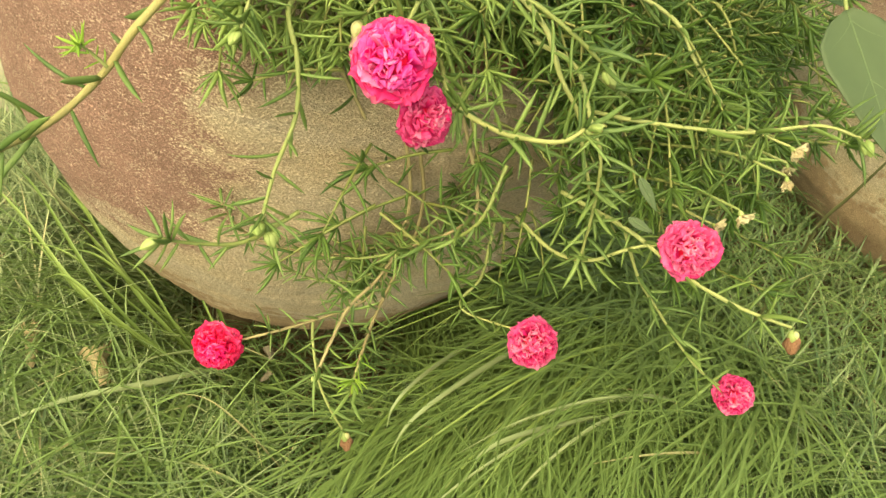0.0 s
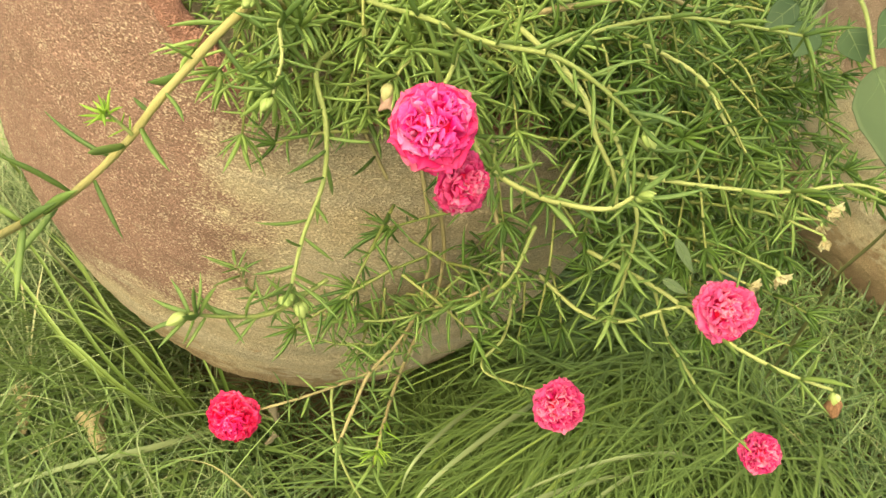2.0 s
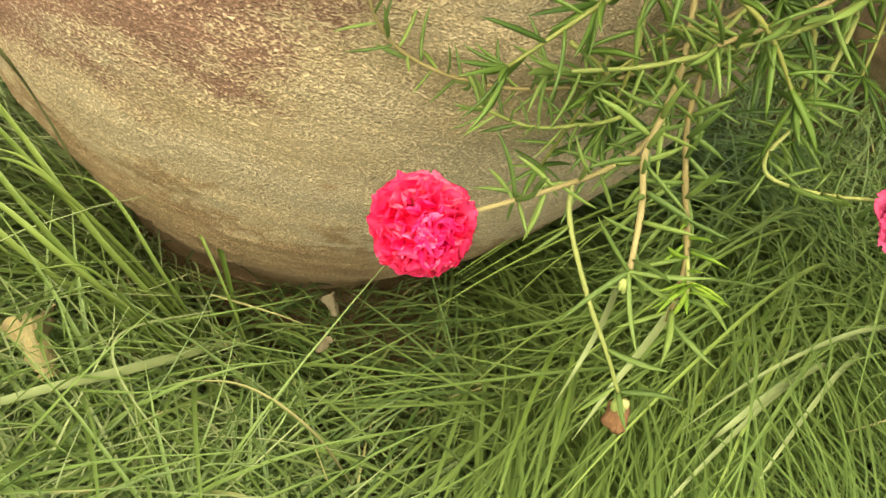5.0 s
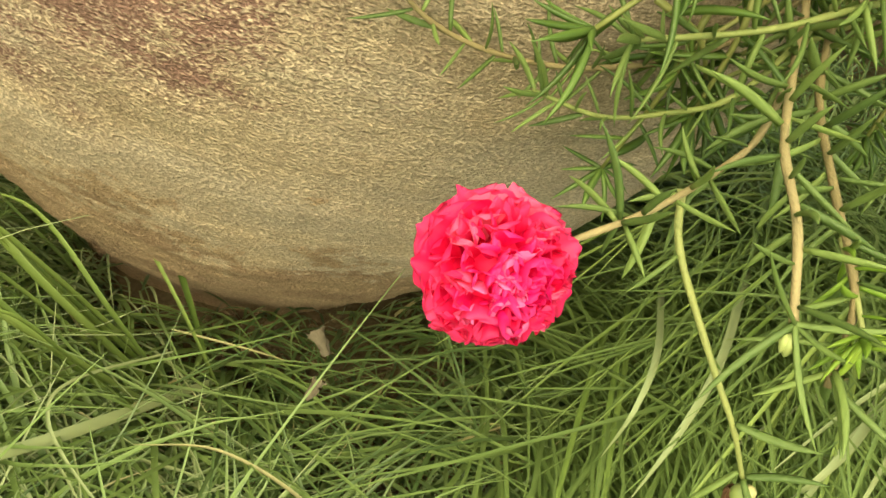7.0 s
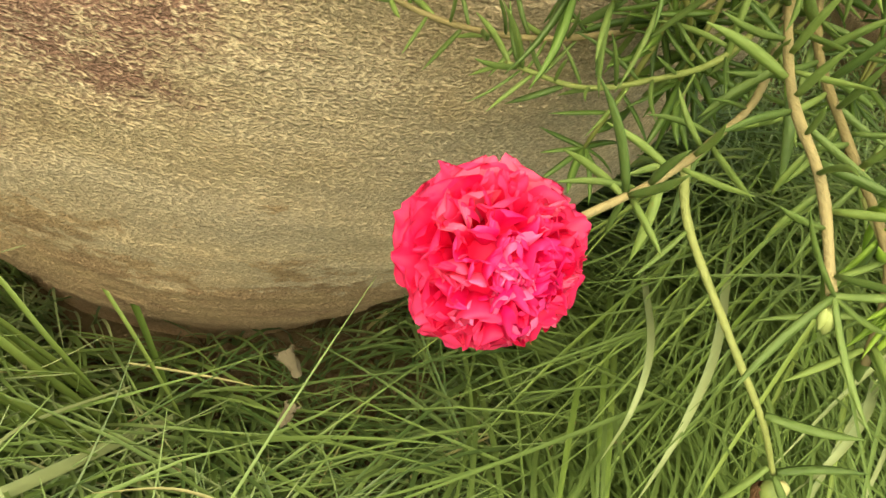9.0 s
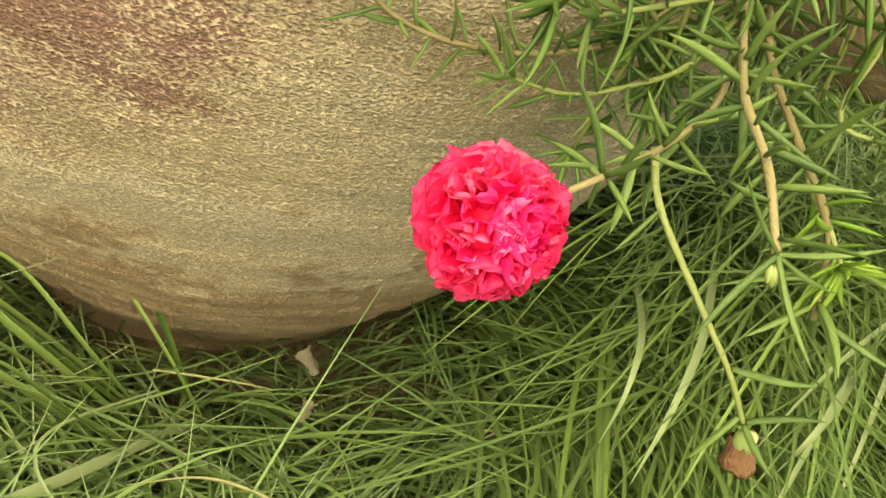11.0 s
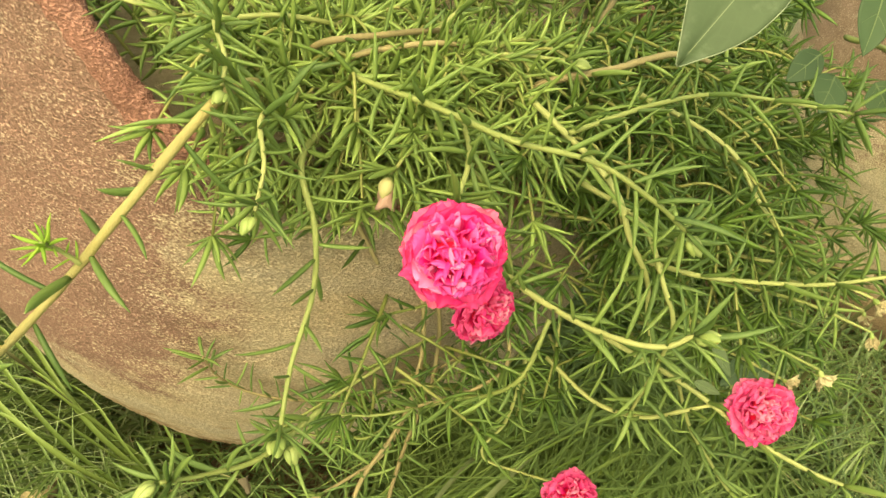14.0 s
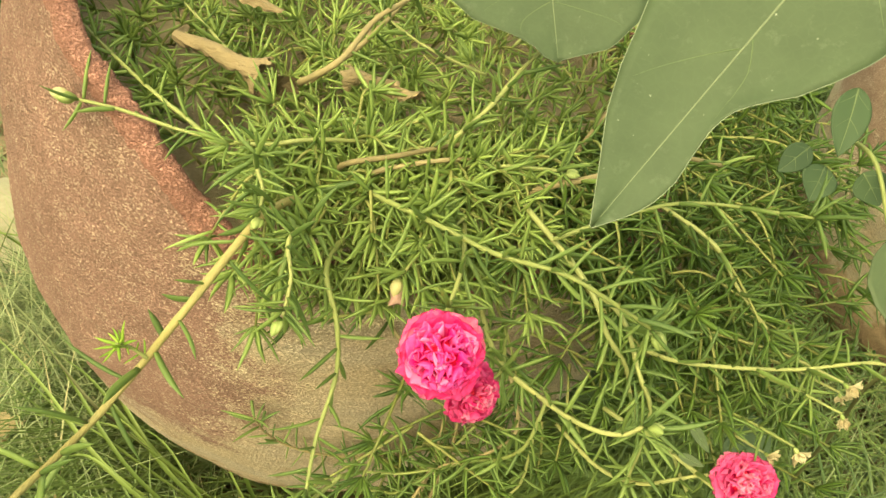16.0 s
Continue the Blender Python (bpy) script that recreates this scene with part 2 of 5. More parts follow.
PETAL_LILAC = petal_material("lilac_pink_petal", (0.68, 0.003, 0.16), (0.83, 0.012, 0.29), (0.88, 0.10, 0.45), (0.90, 0.36, 0.68), 0.24)
PETAL_CORE = leafy("petal_core", (0.66, 0.002, 0.04), (0.78, 0.005, 0.08), None, 0.6, 0.1, 300)
PETAL_SALMON = petal_material("coral_pink_petal", (0.62, 0.006, 0.12), (0.75, 0.025, 0.22), (0.85, 0.13, 0.36), (0.88, 0.30, 0.50), 0.22)
PETAL_ROSE = petal_material("rose_petal", (0.66, 0.008, 0.13), (0.78, 0.035, 0.23), (0.86, 0.18, 0.40), (0.88, 0.38, 0.56), 0.28)
GRASS = leafy("grass_blade", (0.040, 0.080, 0.020), (0.182, 0.240, 0.086), (0.42, 0.36, 0.18), 0.38, 0.25, 25, "island", 0.95, sheen=0.5)
GRASS_FRESH = leafy("tuft_blade", (0.068, 0.125, 0.024), (0.205, 0.275, 0.085), None, 0.38, 0.28, 60, sheen=0.5)
GRASS_PALE = leafy("pale_grass", (0.12, 0.160, 0.068), (0.34, 0.372, 0.190), (0.44, 0.38, 0.21), 0.5, 0.2, 25, "island", 1.0)
BIG_LEAF = dusty("grey_green_leaf", (0.054, 0.078, 0.038), (0.074, 0.103, 0.052))
MARGIN = leafy("downy_margin", (0.20, 0.23, 0.15), (0.30, 0.33, 0.23), None, 0.8, 0.1, 400)
VEIN = leafy("pale_vein", (0.10, 0.14, 0.065), (0.15, 0.19, 0.09), None, 0.6, 0.1, 60)
LIGHT_LEAF = leafy("pale_green_leaf", (0.078, 0.108, 0.052), (0.125, 0.158, 0.08), None, 0.6, 0.25, 45)
RIB = leafy("pale_rib", (0.13, 0.16, 0.09), (0.19, 0.22, 0.13), None, 0.6, 0.1, 60)
DARK_LEAF = leafy("dark_green_leaf", (0.036, 0.066, 0.030), (0.070, 0.108, 0.048), None, 0.6, 0.15, 30)
DRY_LITTER = leafy("leaf_litter", (0.06, 0.042, 0.026), (0.34, 0.26, 0.16), None, 0.85, 0.1, 60, "island")
SCRAP = leafy("papery_scrap", (0.055, 0.042, 0.03), (0.18, 0.14, 0.095), None, 0.85, 0.1, 400)
DRY_PALE = leafy("pale_tan_leaf", (0.17, 0.12, 0.06), (0.42, 0.32, 0.18), None, 0.8, 0.12, 130, bump=(420, 0.0012))
DRY = leafy("dry_brown_leaf", (0.09, 0.055, 0.03), (0.40, 0.29, 0.165), None, 0.8, 0.12, 110, bump=(520, 0.003))


# ---- builders ----
def part(name, bm, mat, parent=None, label="", smooth=True, m=None):
    me = bpy.data.meshes.new(name)
    bm.to_mesh(me)
    bm.free()
    return piece(name, finish(me, mat, smooth), parent, m, label)


def finish(me, mat, smooth=True):
    me.materials.append(mat)
    me.polygons.foreach_set("use_smooth", [smooth] * len(me.polygons))
    return me


def piece(name, me, parent=None, m=None, label=""):
    ob = new(name, me)
    ob.parent = parent
    if m is not None:
        ob.matrix_basis = m
    if label:
        ob["label"] = label
    return ob


def raw_mesh(name, verts, faces, mat, smooth=True):
    me = bpy.data.meshes.new(name)
    me.from_pydata([tuple(v) for v in verts], [], faces)
    return finish(me, mat, smooth)


def spline(points, steps=10):
    """A smooth line through the points."""
    p = [np.array(q, float) for q in points]
    p = [2 * p[0] - p[1]] + p + [2 * p[-1] - p[-2]]
    out = []
    for a, b, c, d in zip(p, p[1:], p[2:], p[3:]):
        for k in range(steps):
            t = k / steps
            out.append(0.5 * (2 * b + (c - a) * t + (2 * a - 5 * b + 4 * c - d) * t * t + (3 * b - a - 3 * c + d) * t ** 3))
    out.append(p[-2])
    return np.array(out)


def frames(line):
    """Tangents and two normals along a line."""
    tangent = np.gradient(line, axis=0)
    tangent /= np.linalg.norm(tangent, axis=1)[:, None] + 1e-12
    side = np.cross(tangent[0], (0.31, 0.2, 0.93))
    sides = []
    for t in tangent:
        side = side - t * (side @ t)
        side /= np.linalg.norm(side) + 1e-12
        sides.append(side)
    sides = np.array(sides)
    return tangent, sides, np.cross(tangent, sides)


def tube(line, radii, sides=7):
    """Vertices and faces of a tube with closed ends."""
    t, a, b = frames(line)
    ang = np.arange(sides) * 2 * math.pi / sides
    ring = np.cos(ang)[None, :, None] * a[:, None] + np.sin(ang)[None, :, None] * b[:, None]
    v = (line[:, None] + ring * np.asarray(radii)[:, None, None]).reshape(-1, 3)
    f = []
    for i in range(len(line) - 1):
        for j in range(sides):
            k = (j + 1) % sides
            f.append((i * sides + j, i * sides + k, (i + 1) * sides + k, (i + 1) * sides + j))
    f.append(tuple(range(sides))[::-1])
    f.append(tuple((len(line) - 1) * sides + j for j in range(sides)))
    return v, f


def revolved(name, profile, mat, segments=128, rough=0.0):
    """A turned body from (radius, height) pairs, its axis on z."""
    n = len(profile)
    v, f = [], []
    for j in range(segments):
        a = j * 2 * math.pi / segments
        for r, z in profile:
            w = 1 + rough * noise.noise((3 * math.cos(a), 3 * math.sin(a), 9 * z)) + 0.4 * rough * noise.noise((11 * math.cos(a), 11 * math.sin(a), 40 * z))
            v.append((r * w * math.cos(a), r * w * math.sin(a), z + 0.35 * rough * noise.noise((4 * math.cos(a), 4 * math.sin(a), 3)) * r))
    for j in range(segments):
        k = (j + 1) % segments
        for i in range(n - 1):
            f.append((j * n + i, k * n + i, k * n + i + 1, j * n + i + 1))
    return raw_mesh(name, v, f, mat)


def needle(length, radius, bend, sides=5, rings=5):
    """A plump, slightly flattened tapering needle leaf along +y, curving to +z, root at the origin."""
    s = np.linspace(0, 1, rings + 1)
    line = np.stack([0.03 * length * np.sin(3.1 * s) * math.copysign(1, bend), length * s * (1 - 0.08 * s), bend * length * s * s], 1)
    r = radius * np.array([min(1.0, 0.72 + 1.4 * k) * (1 - max(0.0, (k - 0.42) / 0.58) ** 2.2) for k in s])
    r[-1] = radius * 0.10
    v, f = tube(line, r, sides)
    spine = np.repeat(line, sides, axis=0)
    return spine + (np.asarray(v) - spine) * (1.22, 1.0, 0.74), f


NEEDLES = [raw_mesh("leaf", *needle(0.0236 * k, 0.00102 * w, 0.8 * b, 6, 9), NEEDLE) for k, w, b in ((1, 1, .1), (0.85, 1.05, -.08), (1.15, .95, .2), (.7, .9, .05), (1.05, 1.0, -.2))]


NEEDLES_YOUNG = [raw_mesh("leaf", *needle(0.0200 * k, 0.00115, b, 6, 8), NEEDLE_TIP) for k, b in ((1, .1), (0.85, -.08), (1.1, .2), (.75, .05), (1.0, -.15))]


def aim(at, y, z):
    """A pose with its y axis along y and its z axis near z."""
    y = Vector(y).normalized()
    x = y.cross(Vector(z))
    if x.length < 1e-5:
        x = y.orthogonal()
    x.normalize()
    z = x.cross(y)
    return Matrix.Translation(at) @ Matrix((x, y, z)).transposed().to_4x4()


def petal(length, width, cup, seed, ruffle=1.0, roll=0.0):
    """A rounded petal along +y with a crinkled, crenate rim, root at the origin; roll curls it about its length."""
    r = np.random.default_rng(seed)
    ph, amp, nu, nv = r.uniform(0, 6.3, 6), r.uniform(0.7, 1.3, 4), 18, 9
    v = []
    for j in range(nv + 1):
        t = 1 - (1 - j / nv) ** 1.5
        half = 0.5 * width * (0.26 + 0.74 * math.sin(0.5 * math.pi * min(1.0, t / 0.74)) ** 0.9) * (0.62 * math.sqrt(max(0.0, 1 - max(0.0, (t - 0.74) / 0.26) ** 2.0)) + 0.38)
        for i in range(nu + 1):
            u = 2 * i / nu - 1
            rim = t * (1 - 0.20 * abs(u) ** 2.4 * t)
            crenate = 1 + ruffle * t ** 5 * (0.045 * amp[0] * math.sin(6 * u + ph[0]) + 0.04 * math.sin(13 * u + ph[2]) - 0.05 * math.exp(-((u - 0.3 * math.sin(ph[4])) / 0.16) ** 2))
            fold = ruffle * t * t * (0.045 * amp[1] * math.sin(3.2 * u + ph[1]) + 0.060 * t * amp[2] * math.sin(7.5 * u + ph[3]) + 0.035 * t * t * math.sin(14 * u + ph[5]))
            z = length * (cup * (0.26 * u * u * t + 0.5 * t * t) + fold - 0.16 * amp[3] * t ** 5)
            if roll:
                bend = roll * u + 0.5 * math.sin(2.6 * u + ph[1])
                v.append((half * math.sin(bend) / roll, length * rim * crenate, 0.4 * z + half * (1 - math.cos(bend)) / roll * (0.6 + 0.5 * t)))
            else:
                v.append((half * u, length * rim * crenate, z))
    f = [(j * (nu + 1) + i, j * (nu + 1) + i + 1, (j + 1) * (nu + 1) + i + 1, (j + 1) * (nu + 1) + i) for j in range(nv) for i in range(nu)]
    return v, f


PETALS = {}


def petal_set(kind, size):
    key = (kind, size)
    if key not in PETALS:
        mat = {"hot": PETAL, "hot heart": PETAL_HEART, "salmon": PETAL_SALMON, "salmon heart": PETAL_ROSE, "bright": PETAL_BRIGHT, "bright heart": PETAL_LILAC}[kind]
        # five broad outer petals, then five short crumpled ones
        PETALS[key] = [raw_mesh("petal", *petal(size, size * w, c, 31 * i + 5, k, o), mat) for i, (w, c, k, o) in enumerate((
            (1.25, .36, 0.7, 0), (1.15, .48, 0.8, 0), (1.3, .28, 0.7, 0), (1.1, .52, 0.8, 0), (1.2, .36, 0.8, 0),
            (1.25, .5, 1.3, 1.5), (1.4, .8, 1.4, 1.2), (1.1, .6, 1.3, 1.8), (1.5, 1.0, 1.4, 1.4), (1.0, .4, 1.4, 1.1)))]
    return PETALS[key]


def flower(parent, origin, at, facing, across, seed, kind="hot", flat=1.0, loose=False):
    """A double rosette of ruffled petals on a green cup; it faces the way given."""
    r = np.random.default_rng(seed)
    rad = 0.535 * across
    m = aim(at, Vector(facing).cross((1, 0.13, 0.07)), facing)
    v, f = tube(np.array([(0, 0, -0.30 * rad), (0, 0, -0.22 * rad), (0, 0, -0.08 * rad), (0, 0, 0.06 * rad)]), [0.10 * rad, 0.22 * rad, 0.30 * rad, 0.2 * rad], 10)
    body = piece("flower", raw_mesh("flower", v, f, BUD), parent, Matrix.Translation(-Vector(origin)) @ m, "double ruffled hot pink blossom" if kind != "salmon" else "double ruffled coral pink blossom")
    size = round(rad * 0.93, 4)
    core, cf = ovoid(0.9 * rad, 0.42 * rad, 0.0, 12, 8)
    piece("core", raw_mesh("core", [(x, z, y - 0.22 * rad) for x, y, z in core], [q[::-1] for q in cf], PETAL_CORE), body)
    # full outer petals, then ever shorter crumpled ones set further out on a dome
    rings = ((8, 98, 0.97, 0.05), (9, 88, 0.94, 0.07), (14, 82, 0.52, 0.40), (16, 74, 0.48, 0.44), (16, 66, 0.45, 0.47), (15, 57, 0.43, 0.49), (15, 48, 0.41, 0.51), (13, 39, 0.40, 0.52), (12, 30, 0.39, 0.52), (10, 21, 0.39, 0.51), (8, 12, 0.39, 0.50), (5, 4, 0.39, 0.49))
    if loose:
        # more broad petals round a smaller crumpled heart
        rings = ((8, 98, 0.97, 0.05), (9, 86, 0.95, 0.07), (9, 74, 0.86, 0.13), (9, 63, 0.70, 0.25)) + rings[5:]
    for count, polar, scale, root in rings:
        turn, small = r.uniform(0, 6.3), scale < 0.6
        for i in range(count):
            a = turn + i * 2 * math.pi / count + r.normal(0, 0.16)
            p = radians(polar * flat + r.normal(0, 5))
            out = Vector((math.cos(a) * math.sin(p), math.sin(a) * math.sin(p), math.cos(p)))
            inward = Vector((-math.cos(a) * math.cos(p), -math.sin(a) * math.cos(p), math.sin(p)))
            lean = out + (Vector(r.normal(0, 0.17, 3)) if small else Vector((0, 0, 0)))
            at0 = Vector((out.x, out.y, 0.84 * out.z)) * root * rad
            local = aim(at0, lean, inward) @ Matrix.Rotation(r.uniform(-1.9, 1.9) if small else r.normal(0, 0.14), 4, "Y") @ Matrix.Scale(scale * r.uniform(0.85, 1.08), 4)
            piece("petal", petal_set(kind if polar > (72 if kind == "bright" else 45) else kind + " heart", size)[int(r.integers(5)) + (5 if small else 0)], body, local)
    return body


def ovoid(length, radius, point=0.6, sides=10, rings=9):
    s = np.linspace(0, 1, rings + 1)
    line = np.stack([0 * s, length * s, 0 * s], 1)
    return tube(line, radius * np.maximum(0.02, np.sin(math.pi * s ** 0.85) ** 0.75 * (1 - 0.25 * point * s)), sides)


BUD_MESH = raw_mesh("bud", *ovoid(0.0105, 0.0034), BUD)
SEPAL_MESH = raw_mesh("sepal", *ovoid(0.0085, 0.0022, 1.0, 8, 6), BUD)


def wilted_tube(length, radius, seed):
    """Petals withered together into a crumpled open-ended roll along +y, with a thin inner skin."""
    v, n, rings = [], 14, 9
    for skin in (1.0, 0.72):
        for j in range(rings + 1):
            s = j / rings
            for i in range(n):
                a = 2 * math.pi * i / n
                q = radius * skin * (0.55 + 0.9 * s - 0.5 * s * s) * (1 + 0.22 * math.sin(3 * a + 5 * s + seed) + 0.10 * math.sin(7 * a - 3 * s))
                v.append((q * math.cos(a), length * (s + 0.10 * s * math.sin(2 * a + seed) - (0.12 * s if skin < 1 else 0)), q * math.sin(a)))
    f, k = [], n * (rings + 1)
    for j in range(rings):
        for i in range(n):
            b = (i + 1) % n
            f.append((j * n + i, j * n + b, (j + 1) * n + b, (j + 1) * n + i))
            f.append((k + j * n + i, k + (j + 1) * n + i, k + (j + 1) * n + b, k + j * n + b))
    f += [(rings * n + i, rings * n + (i + 1) % n, k + rings * n + (i + 1) % n, k + rings * n + i) for i in range(n)]
    return v, f


CREAM_MESH = raw_mesh("cream_sepal", *ovoid(0.0095, 0.0034, 0.4, 10, 8), CREAM)
BROWN_TUBE = raw_mesh("withered_petal", *wilted_tube(0.0120, 0.0050, 2.2), WITHERED)
FADE_TUBE = raw_mesh("withered_petal", *wilted_tube(0.0110, 0.0040, 1.0), FADING)
SPENT = leafy("spent_blossom", (0.30, 0.22, 0.12), (0.56, 0.47, 0.30), None, 0.8, 0.2, 260)
SPENT_MESHES = [raw_mesh("spent_petal", *petal(0.010, 0.008, c, 80 + i, 1.6), SPENT) for i, c in enumerate((0.3, 0.7, 1.0))]
WILT_MESHES = [raw_mesh("withered_tip", *petal(0.008, 0.007, c, 70 + i), WITHERED) for i, c in enumerate((0.3, 0.7, 1.0))]


def bud(parent, origin, at, way, size=1.0, withered=0, seed=0, fading=False, spent=False, brown=False):
    r = np.random.default_rng(900 + seed)
    size *= 1.0 if withered else 0.76
    m = Matrix.Translation(-Vector(origin)) @ aim(at, way, (0.2, 0.3, 1)) @ Matrix.Scale(size, 4)
    b = piece("bud", SEPAL_MESH if withered and not fading else BUD_MESH, parent, m, "green pointed bud" if not withered else ("fading bud with cream sepal and pink petals" if fading else "withered bud with brown papery tip"))
    for k in (() if withered else (0, 1)):
        piece("sepal", SEPAL_MESH, b, Matrix.Rotation(k * math.pi + r.uniform(0, 1), 4, "Y") @ Matrix.Translation((0.0022, 0, 0)) @ Matrix.Rotation(-0.12, 4, "Z"))
    if fading:
        piece("cream_sepal", CREAM_MESH, b, Matrix.Translation((0.0006, 0.0004, 0.0018)) @ Matrix.Rotation(0.15, 4, "X") @ Matrix.Scale(0.62 if brown else 1.0, 4), "cream sepal")
        piece("withered_petal", BROWN_TUBE if brown else FADE_TUBE, b, Matrix.Translation((-0.0006, 0.003, 0)) @ Matrix.Rotation(0.12, 4, "Z"), "closed brown petals" if brown else "closed pink-brown petals")
        return b
    for k in range(2 * withered):
        a = k * 2.4
        piece("withered_petal", (SPENT_MESHES if spent else WILT_MESHES)[k % 3], b, Matrix.Translation((0, 0.0035, 0)) @ Matrix.Rotation(a, 4, "Y") @ Matrix.Rotation(r.uniform(0.0, 0.6), 4, "X") @ Matrix.Scale(r.uniform(0.6, 1.1), 4))
    return b


def on_line(line, s):
    """The place and the tangent at a share s of the line's length."""
    d = np.r_[0, np.cumsum(np.linalg.norm(np.diff(line, axis=0), axis=1))]
    i = min(len(line) - 2, max(0, int(np.searchsorted(d, s * d[-1])) - 1))
    k = (s * d[-1] - d[i]) / max(1e-9, d[i + 1] - d[i])
    t = line[i + 1] - line[i]
    return line[i] + k * t, t / (np.linalg.norm(t) + 1e-12)


def shoot(points, label, seed, thick=0.0019, tan=False, spacing=0.0065, leaf_from=0.05, tuft=9, leaf=1.0, open_angle=64, young=False):
    """A trailing shoot through the points: a stem, needle leaves set spirally, a tuft of leaves at its tip. Returns the thing and the line."""
    r = np.random.default_rng(seed)
    line = spline(points, 9)
    origin = Vector(points[0])
    thing = tagged(new("moss_rose_shoot"), label, "plant shoot", "trailing moss rose shoots")
    thing.empty_display_size = 0.01
    thing.location = origin
    s = np.linspace(0, 1, len(line))
    radii = (0.74 if thick > 0.0025 else 0.66) * thick * (1.15 - 0.45 * s) * (1 + 0.07 * np.sin(s * 60 + seed))
    v, f = tube(line - np.array(origin), radii, 8)
    piece("stem", raw_mesh("stem", v, f, STEM_OLIVE if thick > 0.00245 and not tan else STEM_TAN if tan else STEM_GREEN), thing)
    length = np.linalg.norm(np.diff(line, axis=0), axis=1).sum()
    count = int(length * (1 - leaf_from) / (spacing if spacing > 0.0105 else 0.78 * spacing))
    turn = r.uniform(0, 6.3)
    back = 0.015 if "blossom" in label else 0.0
    for i in range(count + tuft):
        tip = i >= count
        share = 1 - (back + r.uniform(0, 0.004)) / length if tip else leaf_from + (1 - leaf_from - back / length) * (i + r.uniform(-0.3, 0.3)) / max(1, count)
        at, t = on_line(line, min(1, max(0, share)))
        turn += 2.4 + r.normal(0, 0.3) if not tip else 2 * math.pi / max(1, tuft)
        side = np.cross(t, (0.3, 0.5, 0.81)); side /= np.linalg.norm(side)
        up = np.cross(t, side)
        out = math.cos(turn) * side + math.sin(turn) * up
        ang = radians(r.normal(open_angle if not tip else 84 if back else 62, 12))
        way = math.cos(ang) * t + math.sin(ang) * out + np.array((0, 0, 0.12))
        m = Matrix.Translation(-origin) @ aim(at + 0.6 * thick * out, way, t) @ Matrix.Scale(leaf * r.uniform(0.75, 1.2), 4)
        piece("leaf", (NEEDLES_YOUNG if young else NEEDLES)[int(r.integers(5))], thing, m)
    return thing, origin, line


# ---- ground ----
def ground_height(x, y):
    away = min(1.0, max(0.0, (2.6 - math.hypot(x, y - 0.5)) / 1.8))
    rise = 0.11 * min(1.0, max(0.0, (x + 0.02) / 0.5)) ** 1.1 * away * away * (3 - 2 * away)
    return 0.004 + rise + 0.012 * noise.noise((3.1 * x, 3.1 * y, 0.7)) + 0.004 * noise.noise((17 * x, 17 * y, 2.7))


def ground_sheet():
    near = [i * 0.03 for i in range(-34, 35)]
    far_steps = [1.15, 1.3, 1.5, 1.75, 2.0, 2.3, 2.6, 3, 4, 7, 14, 40, 150, 600]
    ticks = sorted([-s for s in far_steps] + near + far_steps)
    v = [(x, y + 0.5, ground_height(x, y + 0.5)) for y in ticks for x in ticks]
    n = len(ticks)
    f = [(j * n + i, j * n + i + 1, (j + 1) * n + i + 1, (j + 1) * n + i) for j in range(n - 1) for i in range(n - 1)]
    tagged(new("ground", raw_mesh("ground", v, f, TURF)), "brown soil under long uneven lawn grass", "ground", kind="structure")


ground_sheet()

# ---- the earthenware pot ----
POT = (-0.082, 0.657, 0.0)
POT_AXIS = Vector((0.0909, -0.0520, 0.9945))
POT_HEIGHT = 0.4906


def pot_radius(z):
    """The pot's outer radius at a height along its axis."""
    h = [0.0, 0.03, 0.06, 0.10, 0.147, 0.22, 0.294, 0.36, 0.417, 0.46, 0.50, 0.56, 0.62]
    r = [0.156, 0.166, 0.188, 0.213, 0.239, 0.268, 0.285, 0.286, 0.281, 0.273, 0.263, 0.250, 0.235]
    return float(np.interp(z, h, r))


def pot_rim(degrees):
    """The height of the pot's broken rim, by the angle round its axis (0: +x, -90: front)."""
    return float(np.interp(degrees, [-180, -150, -136, -126, -118, -112, -106, -95, -75, 0, 90, 180], [0.57, 0.60, 0.580, 0.553, 0.532, 0.511, 0.496, 0.492, 0.490, 0.48, 0.52, 0.57]))


